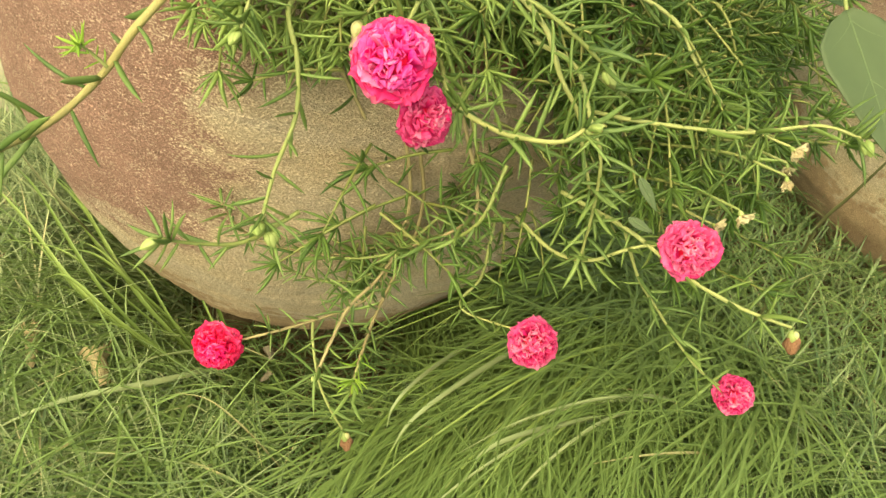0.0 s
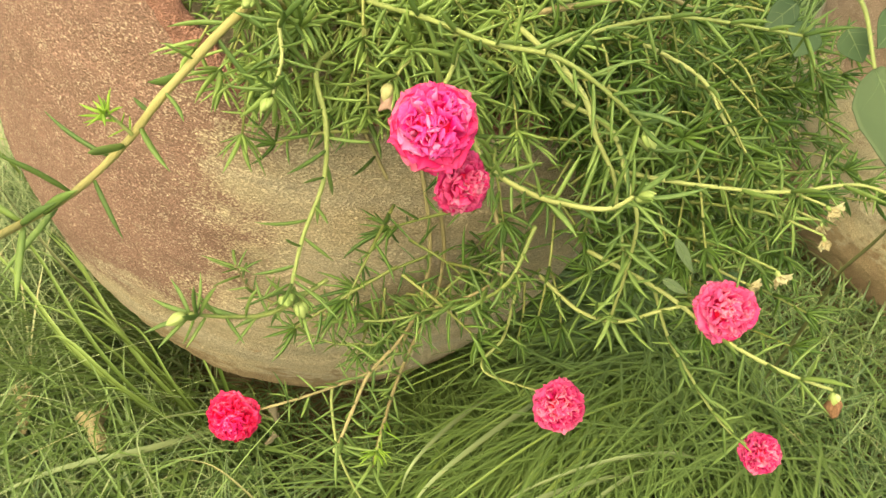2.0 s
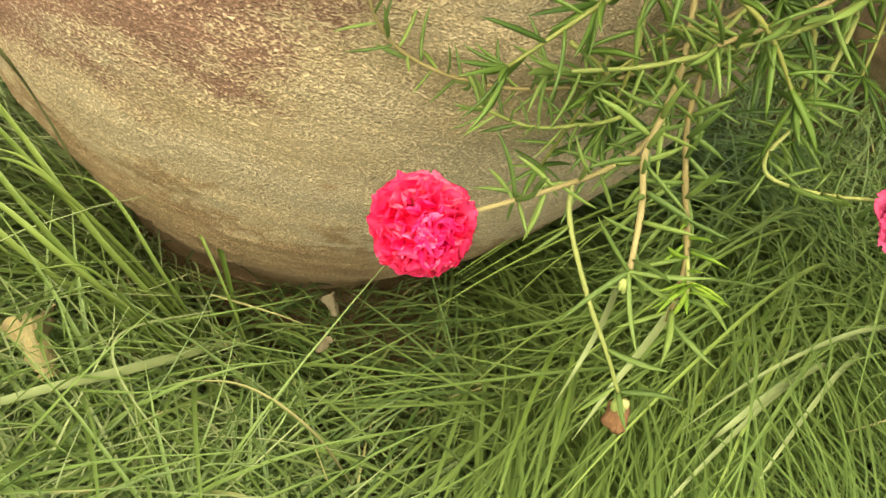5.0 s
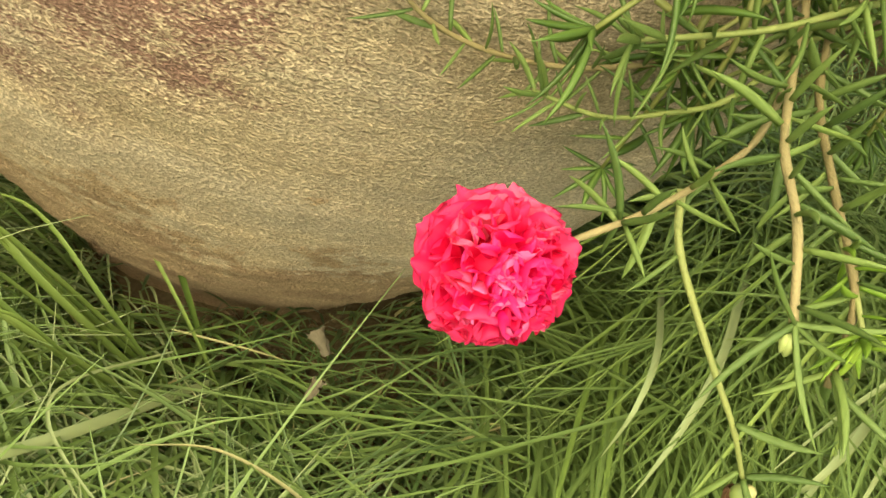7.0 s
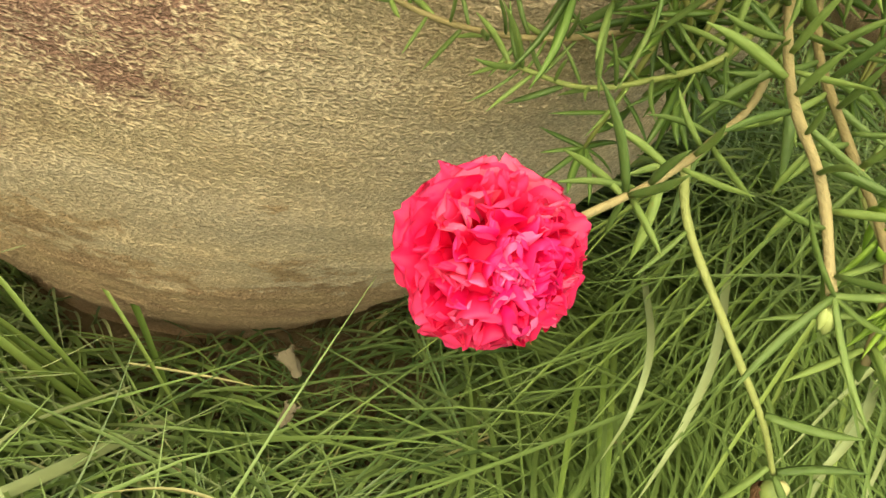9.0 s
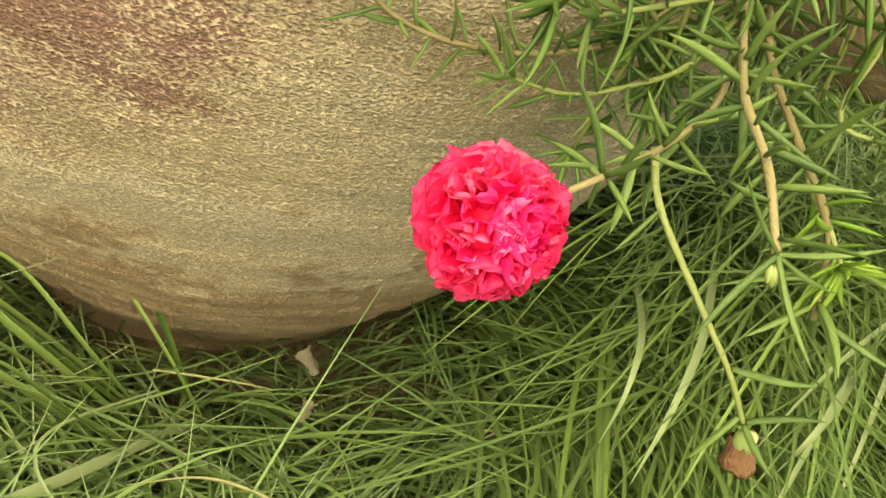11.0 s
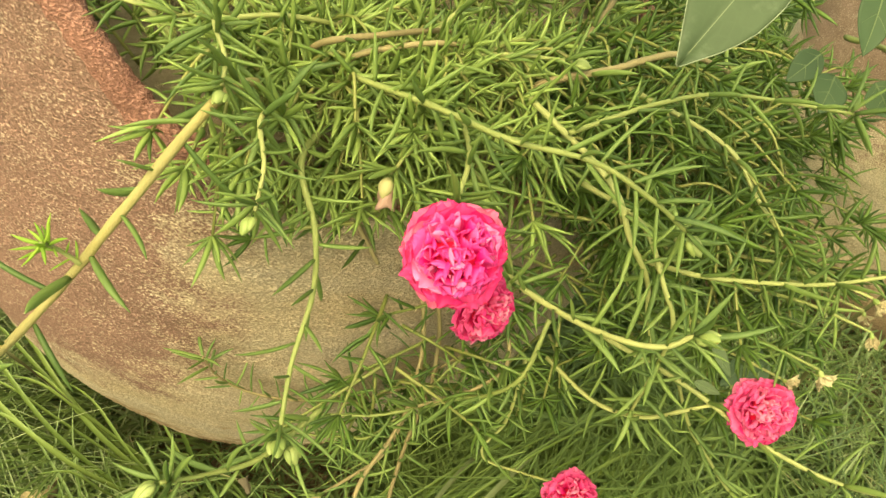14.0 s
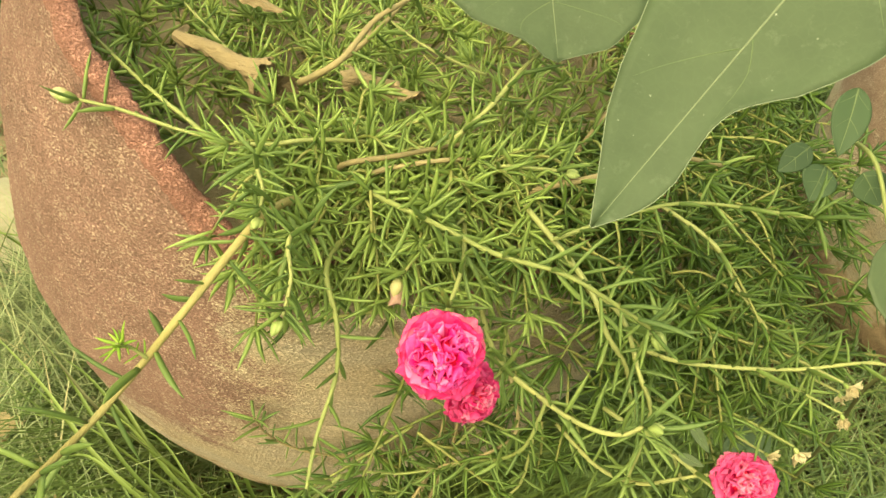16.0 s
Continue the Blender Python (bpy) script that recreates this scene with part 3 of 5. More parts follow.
def broken_body(name, mat, wall=0.013):
    """The body of the large pot: turned, dented and scabbed, with a broken rough rim. Finer towards the front."""
    angles = list(np.linspace(-175, -5, 520)) + list(np.linspace(-2, 182, 60))
    table = np.array([pot_radius(k / 400) for k in range(0, 260)])
    table = np.convolve(np.r_[[table[0]] * 8, table, [table[-1]] * 8], np.ones(17) / 17, "valid")
    v, f = [], []
    for deg in angles:
        a = radians(deg)
        c, s = math.cos(a), math.sin(a)
        top = pot_rim(deg) + 0.005 * noise.noise((6 * c, 6 * s, 1.0)) + 0.0030 * noise.noise((30 * c, 30 * s, 4.0)) + 0.0016 * noise.noise((90 * c, 90 * s, 5.0))
        column = [(0.002, 0.0)]
        for k in range(210):
            z = (top - 0.004) * (k / 209)
            q = min(258.0, z * 400)
            r = table[int(q)] + (table[int(q) + 1] - table[int(q)]) * (q - int(q))
            r += 0.0008 * math.sin(z * 330 + 3.0 * noise.noise((3 * c, 3 * s, 12 * z))) * math.exp(-((z - 0.12) / 0.06) ** 2) + 0.0004 * math.sin(z * 170 + 2.0 * noise.noise((2 * c, 2 * s, 5 * z)))
            r += 0.0030 * noise.noise((4 * c, 4 * s, 12 * z)) + 0.0006 * noise.noise((22 * c, 22 * s, 60 * z))
            r += 0.0006 * max(0.0, noise.noise((62 * c, 62 * s, 330 * z)) + 0.1) + 0.0007 * noise.noise((120 * c, 120 * s, 430 * z))
            flake = max(0.0, 1 - abs(z - 0.075) / 0.055)
            r -= flake * 0.0045 * max(0.0, noise.noise((9 * c, 9 * s, 34 * z + 3)) + 0.3 * noise.noise((30 * c, 30 * s, 90 * z)) - 0.05)
            r += max(0.0, 1 - (top - z) / 0.05) * (0.0018 * noise.noise((45 * c, 45 * s, 160 * z)) - 0.0030 * max(0.0, noise.noise((70 * c, 70 * s, 240 * z + 7)) - 0.25))
            column.append((r, z))
        for k in range(1, 7):
            t = k / 7
            column.append((column[210][0] - wall * t - 0.001, top - 0.0045 * (2 * t - 1) ** 2 + 0.002 * noise.noise((50 * c, 50 * s, 9 * t))))
        for k in range(1, 7):
            z = top - (top - 0.43) * k / 6
            column.append((pot_radius(z) - wall - 0.002, z))
        n = len(column)
        v += [(r * c, r * s, z) for r, z in column]
    m = len(angles)
    for j in range(m):
        b = (j + 1) % m
        for i in range(n - 1):
            f.append((j * n + i, b * n + i, b * n + i + 1, j * n + i + 1))
    me = raw_mesh(name, v, f, mat)
    # bare red clay along the break
    me.materials.append(BROKEN)
    for k, q in enumerate(me.polygons):
        q.material_index = int(206 <= k % (n - 1) <= 216)
    return me


def pot_profile(height, radius, wall=0.024, lip=0.012, sink=0.06):
    zs = np.linspace(0, height - lip, 70)
    rs = np.array([radius(z) for z in zs])
    rs = np.convolve(np.r_[[rs[0]] * 3, rs, [rs[-1]] * 3], np.ones(7) / 7, "valid")
    grooves = 0.0011 * np.sin(zs * 330) * np.exp(-((zs - 0.10) / 0.05) ** 2) + 0.0006 * np.sin(zs * 190)
    outer = [(0.001, 0.0)] + [(r + g, z) for r, g, z in zip(rs, grooves, zs)]
    top = radius(height)
    edge = [(top - wall / 2 + wall / 2 * math.cos(a), height - lip + lip * math.sin(a)) for a in np.linspace(0.1, math.pi - 0.1, 9)]
    inner = [(radius(z) - wall, z) for z in np.linspace(height - lip, height - sink - 0.03, 6)]
    return outer + edge + inner


def planter(name, place, axis, height, radius, mat, label, lip_label):
    m = Matrix.Translation(place) @ Vector((0, 0, 1)).rotation_difference(Vector(axis)).to_matrix().to_4x4()
    pot = tagged(new(name), label, "plant pot")
    pot.matrix_basis = m
    body = broken_body("body", mat) if radius is pot_radius else revolved("body", pot_profile(height, radius), mat, 160, 0.008)
    piece("body", body, pot)
    soil = [(0.0005, height - 0.03)] + [(r, height - 0.03 - 0.012 * (r / 0.24) ** 2) for r in np.linspace(0.02, radius(height - 0.04) - 0.019, 14)]
    piece("soil", revolved("soil", soil, POT_SOIL, 64, 0.02), pot, None, lip_label)
    return pot


planter("clay_pot", POT, POT_AXIS, POT_HEIGHT, pot_radius, CLAY,
        "large weathered red clay pot with broken rim and mud crust", "dark dry potting soil")


def second_radius(z):
    return float(np.interp(z, [0, 0.05, 0.14, 0.28, 0.40, 0.47], [0.15, 0.19, 0.235, 0.262, 0.25, 0.235]))


planter("clay_pot", (0.745, 0.715, 0.04), (0.0, 0.02, 1.0), 0.47, second_radius, CLAY_PALE,
        "pale weathered clay pot beyond the trailing foliage", "dry potting soil")


# ---- stones ----
def boulder(place, size, seed, mat, label, turn=0.0):
    bm = bmesh.new()
    bmesh.ops.create_icosphere(bm, subdivisions=4, radius=1)
    for v in bm.verts:
        n = v.co.normalized()
        k = 1 + 0.22 * noise.noise(n * 1.3 + Vector((seed, 0, 0))) + 0.07 * noise.noise(n * 4 + Vector((0, seed, 0)))
        v.co = Vector((n.x * size[0] * k, n.y * size[1] * k, n.z * size[2] * k))
    ob = part("stone", bm, mat, None, "", True, Matrix.Translation(place) @ Matrix.Rotation(turn, 4, "Z"))
    return tagged(ob, label, "stone")


boulder((-0.530, 0.805, 0.012), (0.140, 0.120, 0.074), 3.3, STONE, "large smooth pale cream stone lying in grass", 0.4)
for i, (x, y, s) in enumerate(((-0.60, 1.02, 0.035), (-0.52, 1.05, 0.03), (-0.66, 1.08, 0.045), (-0.55, 1.13, 0.035), (-0.47, 1.12, 0.026), (-0.63, 1.18, 0.04))):
    boulder((x, y, ground_height(x, y) + 0.4 * s), (s, s * 0.8, s * 0.6), 5.1 + i, RUBBLE, "small rough brown stone on the ground", i)


# ---- grass ----
def blades(count, area, length, width, seed, rise=(55, 88), droop=(-25, 40), heading=None, ok=None):
    """Vertices and faces of arching grass blades rooted in an area (x0, y0, x1, y1)."""
    r = np.random.default_rng(seed)
    x, y = r.uniform(area[0], area[2], count), r.uniform(area[1], area[3], count)
    away = np.hypot(x + 0.075, y - 0.65)
    keep = (away > 0.150) & (np.hypot(x - 0.745, y - 0.715) > 0.16) & (np.hypot((x + 0.535) / 0.125, (y - 0.815) / 0.105) > 1)
    # bare soil under the front of the pot's foot
    front = (np.abs(np.arctan2(x + 0.075, 0.65 - y)) < 0.6) & (away < 0.168 + 0.015 * np.sin(23 * x))
    keep &= ~front
    # little grass grows on the litter behind the stone
    keep &= ~((x > -0.82) & (x < -0.42) & (y > 0.93) & (y < 1.3) & (r.uniform(0, 1, count) < 0.8))
    if ok is not None:
        keep &= ok(x, y)
    x, y = x[keep], y[keep]
    n = len(x)
    head = r.uniform(0, 2 * math.pi, n) if heading is None else r.normal(heading[0], heading[1], n)
    # beside the pot the blades bend away from its wall
    out = np.arctan2(y - 0.65, x + 0.075)
    near = np.clip((0.40 - np.hypot(x + 0.075, y - 0.65)) / 0.16, 0, 1)
    diff = (head - out + math.pi) % (2 * math.pi) - math.pi
    head = out + diff * (1 - 0.62 * near)
    L = r.uniform(length[0], length[1], n) * r.uniform(0.6, 1, n) * (1 - 0.3 * np.clip((0.25 - np.hypot(x + 0.075, y - 0.65)) / 0.08, 0, 1))
    # short before the second pot
    L = L * np.where(np.hypot(x - 0.745, y - 0.715) < 0.44, 0.55, 1.0)
    W = r.uniform(width[0], width[1], n)
    e0, e1 = np.radians(r.uniform(rise[0], rise[1], n)), np.radians(r.uniform(droop[0], droop[1], n))
    swerve = r.normal(0, 0.5, n)
    segs = 6
    z = np.array([ground_height(a, b) for a, b in zip(x, y)]) - 0.004
    p = np.stack([x, y, z], 1)
    rows = []
    for k in range(segs + 1):
        s = k / segs
        e, h = e0 + (e1 - e0) * s ** 0.9, head + swerve * s
        half = 0.5 * W * (1 - s ** 1.7) + 0.00012
        side = np.stack([-np.sin(h), np.cos(h), 0 * h], 1)
        lift = np.stack([0 * h, 0 * h, 0.25 * half], 1)
        rows.append(np.stack([p - side * half[:, None] + lift, p - lift * 0.6, p + side * half[:, None] + lift], 1))
        step = (L / segs)[:, None] * np.stack([np.cos(e) * np.cos(h), np.cos(e) * np.sin(h), np.sin(e)], 1)
        p = p + step
        p[:, 2] = np.maximum(p[:, 2], z + 0.003)
    v = np.stack(rows, 1).reshape(-1, 3)
    k0 = (np.arange(n) * (segs + 1) * 3)[:, None, None]
    q = []
    for k in range(segs):
        for c in (0, 1):
            a = 3 * k + c
            q.append((a, a + 1, a + 4, a + 3))
    f = (k0 + np.array(q)[None]).reshape(-1, 4)
    return v, f


def grass_object(name, chunks, mat, label):
    v = np.concatenate([c[0] for c in chunks])
    shift, f = 0, []
    for cv, cf in chunks:
        f.append(cf + shift)
        shift += len(cv)
    f = np.concatenate(f)
    me = bpy.data.meshes.new(name)
    me.vertices.add(len(v)); me.vertices.foreach_set("co", v.astype(np.float32).ravel())
    me.loops.add(f.size); me.loops.foreach_set("vertex_index", f.astype(np.int32).ravel())
    me.polygons.add(len(f)); me.polygons.foreach_set("loop_start", np.arange(0, f.size, 4, dtype=np.int32))
    me.update(calc_edges=True)
    finish(me, mat)
    return tagged(new(name, me), label, "grass", kind="stuff")


grass_object("lawn_grass", [
    blades(20000, (-0.95, -0.05, 1.0, 1.35), (0.06, 0.17), (0.0015, 0.0033), 11),
    blades(11000, (-0.95, -0.05, 1.0, 0.75), (0.10, 0.25), (0.0015, 0.0036), 12, (35, 75), (-40, 20)),
    blades(5000, (-0.55, 0.10, 0.65, 0.60), (0.05, 0.10), (0.0009, 0.0018), 13, (20, 80), (-30, 60)),
    blades(15000, (-1.9, -1.1, 2.0, 2.3), (0.07, 0.17), (0.0030, 0.0060), 14, ok=lambda x, y: (abs(x) > 0.93) | (y < -0.03) | (y > 1.33)),
    blades(9000, (-3.6, -3.0, 3.6, 4.0), (0.08, 0.18), (0.0050, 0.0100), 15, ok=lambda x, y: (abs(x) > 1.85) | (y < -1.05) | (y > 2.25)),
], GRASS, "long thin tangled green lawn grass with straw bits")
grass_object("dry_grass", [
    blades(9000, (-0.95, 0.15, -0.20, 1.30), (0.06, 0.17), (0.0011, 0.0024), 31, (30, 80), (-35, 35)),
    blades(4500, (-0.52, 0.22, -0.16, 0.75), (0.10, 0.22), (0.0011, 0.0026), 33, (30, 70), (-45, 25)),
    blades(1300, (-0.48, 0.40, -0.27, 0.80), (0.17, 0.28), (0.0012, 0.0026), 34, (45, 80), (-30, 30)),
    blades(2500, (0.25, 0.10, 0.95, 0.55), (0.06, 0.17), (0.0011, 0.0022), 32, (30, 80), (-35, 35)),
], GRASS_PALE, "dusty pale green and straw grass strands")
grass_object("tall_grass", [
    blades(420, (-0.36, 0.40, -0.20, 0.62), (0.15, 0.26), (0.0026, 0.0050), 21, (55, 80), (0, 45), (-1.0, 0.5)),
    blades(1000, (-0.42, 0.24, -0.10, 0.52), (0.12, 0.24), (0.0018, 0.0044), 24, (35, 75), (-20, 35)),
    blades(1900, (0.04, 0.36, 0.44, 0.64), (0.24, 0.40), (0.0020, 0.0042), 22, (38, 64), (-30, 5), (-2.3, 0.35)),
    blades(700, (0.10, 0.25, 0.60, 0.55), (0.18, 0.32), (0.0018, 0.0038), 23, (30, 60), (-35, 10), (-2.6, 0.5)),
], GRASS_FRESH, "longer coarse grass blades leaning over beside the pot")


def litter(count, area, seed):
    """Flat dry leaf scraps and bits of stalk strewn on the ground."""
    r = np.random.default_rng(seed)
    chunks = []
    for k in range(count):
        x, y = r.uniform(area[0], area[2]), r.uniform(area[1], area[3])
        length, width = r.uniform(0.02, 0.08), r.choice([r.uniform(0.002, 0.004), r.uniform(0.010, 0.020)])
        a, z = r.uniform(0, 6.3), ground_height(x, y) + r.uniform(0.004, 0.035)
        rows = []
        for i in range(5):
            t = i / 4 - 0.5
            half = 0.5 * width * math.cos(2.6 * t)
            for j in (-1, 0, 1):
                u, v = length * t, half * j
                rows.append((x + u * math.cos(a) - v * math.sin(a), y + u * math.sin(a) + v * math.cos(a), z + r.normal(0, 0.1) * width + 0.3 * half * abs(j)))
        q = [(3 * i + c, 3 * i + c + 1, 3 * i + c + 4, 3 * i + c + 3) for i in range(4) for c in (0, 1)]
        chunks.append((np.array(rows), np.array(q)))
    ob = grass_object("leaf_litter", chunks, DRY_LITTER, "brown dry leaf scraps and stalks on bare ground")
    ob["category"] = "leaf litter"


litter(420, (-0.85, 0.92, -0.40, 1.30), 71)


# ---- trailing foliage that cannot be counted ----
def mass(name, starts, seed, label, spacing=0.0055, mat=NEEDLE_SHADED):
    """Many shoots in two joined meshes: stems and needle leaves. starts: polylines."""
    r = np.random.default_rng(seed)
    kinds = [needle(0.0225 * k, 0.00106, b, 4, 5) for k, b in ((1, .1), (.8, -.1), (1.12, .2))]
    kv = [np.array(k[0]) for k in kinds]
    kf = kinds[0][1]
    lv, lf, sv, sf, nl, ns = [], [], [], [], 0, 0
    for points in starts:
        line = spline(points, 6)
        v, f = tube(line, 0.0010 * np.linspace(1.2, 0.7, len(line)), 5)
        sv.append(v); sf += [tuple(i + ns for i in q) for q in f]; ns += len(v)
        length = np.linalg.norm(np.diff(line, axis=0), axis=1).sum()
        count = int(length * 0.85 / spacing)
        turn = r.uniform(0, 6.3)
        for i in range(count + 10):
            tip = i >= count
            at, t = on_line(line, 0.995 if tip else 0.15 + 0.85 * i / count)
            turn += 0.65 if tip else 2.4 + r.normal(0, .3)
            side = np.cross(t, (0.3, 0.5, 0.81)); side /= np.linalg.norm(side)
            out = math.cos(turn) * side + math.sin(turn) * np.cross(t, side)
            ang = radians(r.normal(50 if tip else 64, 14))
            y = math.cos(ang) * t + math.sin(ang) * out + np.array((0, 0, 0.15)); y /= np.linalg.norm(y)
            x = np.cross(y, t); x /= np.linalg.norm(x) + 1e-9
            basis = np.stack([x, y, np.cross(x, y)])
            lv.append((kv[int(r.integers(3))] * r.uniform(0.7, 1.2)) @ basis + at)
            lf += [tuple(i + nl for i in q) for q in kf]; nl += len(lv[-1])
    thing = tagged(new(name), label, "foliage", kind="stuff")
    piece("stems", raw_mesh("stems", np.concatenate(sv), sf, STEM_MASS), thing)
    piece("leaves", raw_mesh("leaves", np.concatenate(lv), lf, mat), thing)
    return thing


def rim_point(angle, reach, z):
    """A place seen from the middle of the pot's mouth: an angle (0: +x), a share of the radius, a height."""
    return np.array((-0.037 + reach * 0.243 * math.cos(angle), 0.631 + reach * 0.243 * math.sin(angle), z))


def cushion():
    """Short curving shoots, layer over layer, that spill over the rim towards the front and the far side."""
    r = np.random.default_rng(44)
    out = []
    for i in range(320):
        a = radians(r.choice([r.uniform(-99, -78), r.uniform(-80, -45), r.uniform(-60, -10), r.uniform(-20, 25)], p=[.24, .27, .32, .17]))
        full = min(1.0, max(0.0, (math.degrees(a) + 72) / 22))
        q = r.uniform(-0.05, 0.015 + 0.105 * full)
        z = 0.518 - 0.35 * max(0, q) - 2.2 * max(0, q) ** 2 - full * r.uniform(0, 1) ** 1.5 * 0.12
        p0 = rim_point(a, 1 + q / 0.243, z)
        h = a + r.normal(0, 0.9)
        run = r.uniform(0.045, 0.10) * (0.65 + 0.35 * full)
        way = np.array((math.cos(h), math.sin(h), 0))
        bend = np.array((-way[1], way[0], 0)) * r.normal(0, 0.3) * run
        p1 = p0 + 0.5 * run * way + 0.3 * bend + np.array((0, 0, r.uniform(-0.004, 0.022)))
        p2 = p0 + run * way + bend + np.array((0, 0, r.uniform(-0.045, 0.02)))
        # leave the low blossom free
        if np.linalg.norm(p2 - np.array((0.179, 0.258, 0.442))) < 0.036:
            continue
        out.append([p0 - 0.35 * run * way + np.array((0, 0, -0.015)), p0, p1, p2])
    for i in range(30):
        a = radians(r.uniform(-98, -78))
        way = np.array((math.cos(a + r.normal(0, 0.5)), math.sin(a), 0.0))
        p0 = rim_point(a, 0.97, 0.512)
        out.append([p0 - 0.03 * way, p0 + np.array((0, 0, 0.008)), p0 + r.uniform(0.018, 0.03) * way + np.array((0, 0, 0.006)), p0 + r.uniform(0.03, 0.045) * way + np.array((r.normal(0, 0.012), 0, -r.uniform(0.015, 0.045)))])
    return out


def carpet():
    """Short upright shoots that cover the soil in the pot's mouth."""
    r = np.random.default_rng(45)
    out = []
    c = rim_point(0, 0, 0)
    for i in range(275):
        a, q = r.uniform(0, 2 * math.pi), math.sqrt(r.uniform(0, 0.95))
        p0 = rim_point(a, q * 0.93, 0.465)
        h = r.uniform(0, 2 * math.pi)
        run = r.uniform(0.03, 0.085)
        p1 = p0 + np.array((math.cos(h) * run * .4, math.sin(h) * run * .4, r.uniform(0.01, 0.035)))
        p2 = p0 + np.array((math.cos(h) * run, math.sin(h) * run, r.uniform(0.015, 0.05)))
        p2[:2] = c[:2] + (p2[:2] - c[:2]) * min(1, 0.212 / np.linalg.norm(p2[:2] - c[:2]))
        if p2[0] < -0.12 and p2[1] < 0.48 and r.uniform() < 0.55:
            continue
        out.append([p0, p1, p2])
    return out


spill = cushion()
# shoots on top of the rim get the leaf colour with painted top light
on_rim = [p for p in spill if p[1][2] > 0.505 and p[1][1] < 0.47 and p[1][0] < 0.06]
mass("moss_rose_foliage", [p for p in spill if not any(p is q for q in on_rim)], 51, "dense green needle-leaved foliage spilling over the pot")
mass("moss_rose_foliage", on_rim, 54, "yellow-green needle shoots crowding over the rim, coloured as if lit from above", mat=NEEDLE_TOPLIT)


def clinging():
    """Thin sparse shoots that hang close before the pot's wall."""
    r = np.random.default_rng(46)
    out = []
    for i in range(30):
        a, z = radians(r.uniform(-88, -54)), r.uniform(0.33, 0.48)
        q = pot_radius(z) + r.uniform(0.010, 0.035)
        p0 = np.array((-0.046 + q * math.cos(a), 0.636 + q * math.sin(a), z))
        way = np.array((r.normal(-0.1, 0.8), -abs(r.normal(0.1, 0.25)), r.normal(-0.5, 0.5)))
        way *= r.uniform(0.04, 0.075) / np.linalg.norm(way)
        out.append([p0, p0 + 0.5 * way + np.array((0, -0.004, 0.006)), p0 + way])
    return out


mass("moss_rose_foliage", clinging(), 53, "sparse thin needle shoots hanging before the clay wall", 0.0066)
mass("moss_rose_foliage", carpet(), 52, "thick carpet of green needle leaves over soil, coloured as if lit from above", mat=NEEDLE_TOPLIT)

# ---- single shoots with their blossoms and buds ----
GREEN = "yellow-green trailing moss rose shoot with needle leaves"
TAN = "tan woody moss rose shoot with needle leaves"

t, o, line = shoot([(-0.060, 0.400, 0.500), (-0.078, 0.340, 0.540), (-0.108, 0.293, 0.521), (-0.127, 0.281, 0.497), (-0.144, 0.255, 0.487), (-0.158, 0.215, 0.497)],
                   "thick tan shoot reaching out with one withered blossom", 101, 0.0028, False, 0.0107, 0.02, 3, 1.45)
bud(t, o, (-0.158, 0.213, 0.498), (-0.85, -0.25, 0.20), 0.95, 6, 1, True)

shoot([(-0.124, 0.282, 0.501), (-0.130, 0.282, 0.508), (-0.134, 0.279, 0.514)], "tiny bright rosette sprouting from a thick stem", 160, 0.0013, False, 0.003, 0.1, 11, 0.5, young=True)
t, o, line = shoot([(-0.040, 0.372, 0.505), (-0.050, 0.335, 0.511), (-0.043, 0.312, 0.496), (-0.042, 0.298, 0.473), (-0.049, 0.272, 0.458), (-0.052, 0.246, 0.447)],
                   "yellow-green shoot hanging down with fat paired buds", 102, 0.0021, False, 0.009, 0.2, 7)
bud(t, o, (-0.053, 0.244, 0.446), (0.1, -0.8, 0.3), 1.2, 0, 2)
bud(t, o, (-0.048, 0.243, 0.444), (0.35, -0.5, -0.7), 1.1, 0, 3)
t, o, line = shoot([(-0.036, 0.262, 0.440), (-0.058, 0.242, 0.437), (-0.076, 0.232, 0.443), (-0.092, 0.223, 0.454)],
                   "green side shoot ending in a pointed bud", 103, 0.0017, False, 0.006, 0.1, 8)
bud(t, o, (-0.093, 0.222, 0.455), (-0.75, -0.5, -0.25), 1.15, 0, 4)

t, o, line = shoot([(-0.055, 0.362, 0.520), (-0.065, 0.321, 0.543), (-0.063, 0.306, 0.533), (-0.065, 0.292, 0.523)], GREEN, 104, 0.0016, False, 0.0034, 0.1, 9)
bud(t, o, (-0.066, 0.290, 0.522), (-0.3, -0.8, -0.2), 1.05, 0, 5)
t, o, line = shoot([(-0.080, 0.420, 0.510), (-0.086, 0.365, 0.554), (-0.080, 0.343, 0.552), (-0.080, 0.332, 0.547)], GREEN, 105, 0.0016, False, 0.0036, 0.1, 9)
bud(t, o, (-0.080, 0.329, 0.546), (-0.1, -0.8, 0.1), 1.0, 0, 6)

t, o, line = shoot([(0.030, 0.385, 0.515), (0.008, 0.350, 0.526), (-0.006, 0.337, 0.520), (-0.013, 0.331, 0.512)], "short green shoot with a fading pink bud", 106, 0.0016, False, 0.004, 0.2, 10)
bud(t, o, (-0.0135, 0.330, 0.512), (-0.20, -0.45, -0.85), 1.0, 7, 7, True)

t, o, line = shoot([(0.020, 0.375, 0.515), (0.015, 0.323, 0.534), (0.009, 0.300, 0.532), (0.002, 0.281, 0.527)], "green shoot carrying a large open hot pink blossom", 107, 0.0018, False, 0.007, 0.2, 7)
flower(t, o, (0.004, 0.270, 0.530), (-0.10, -0.72, 0.70), 0.0380, 1, "bright", 1.0, True)

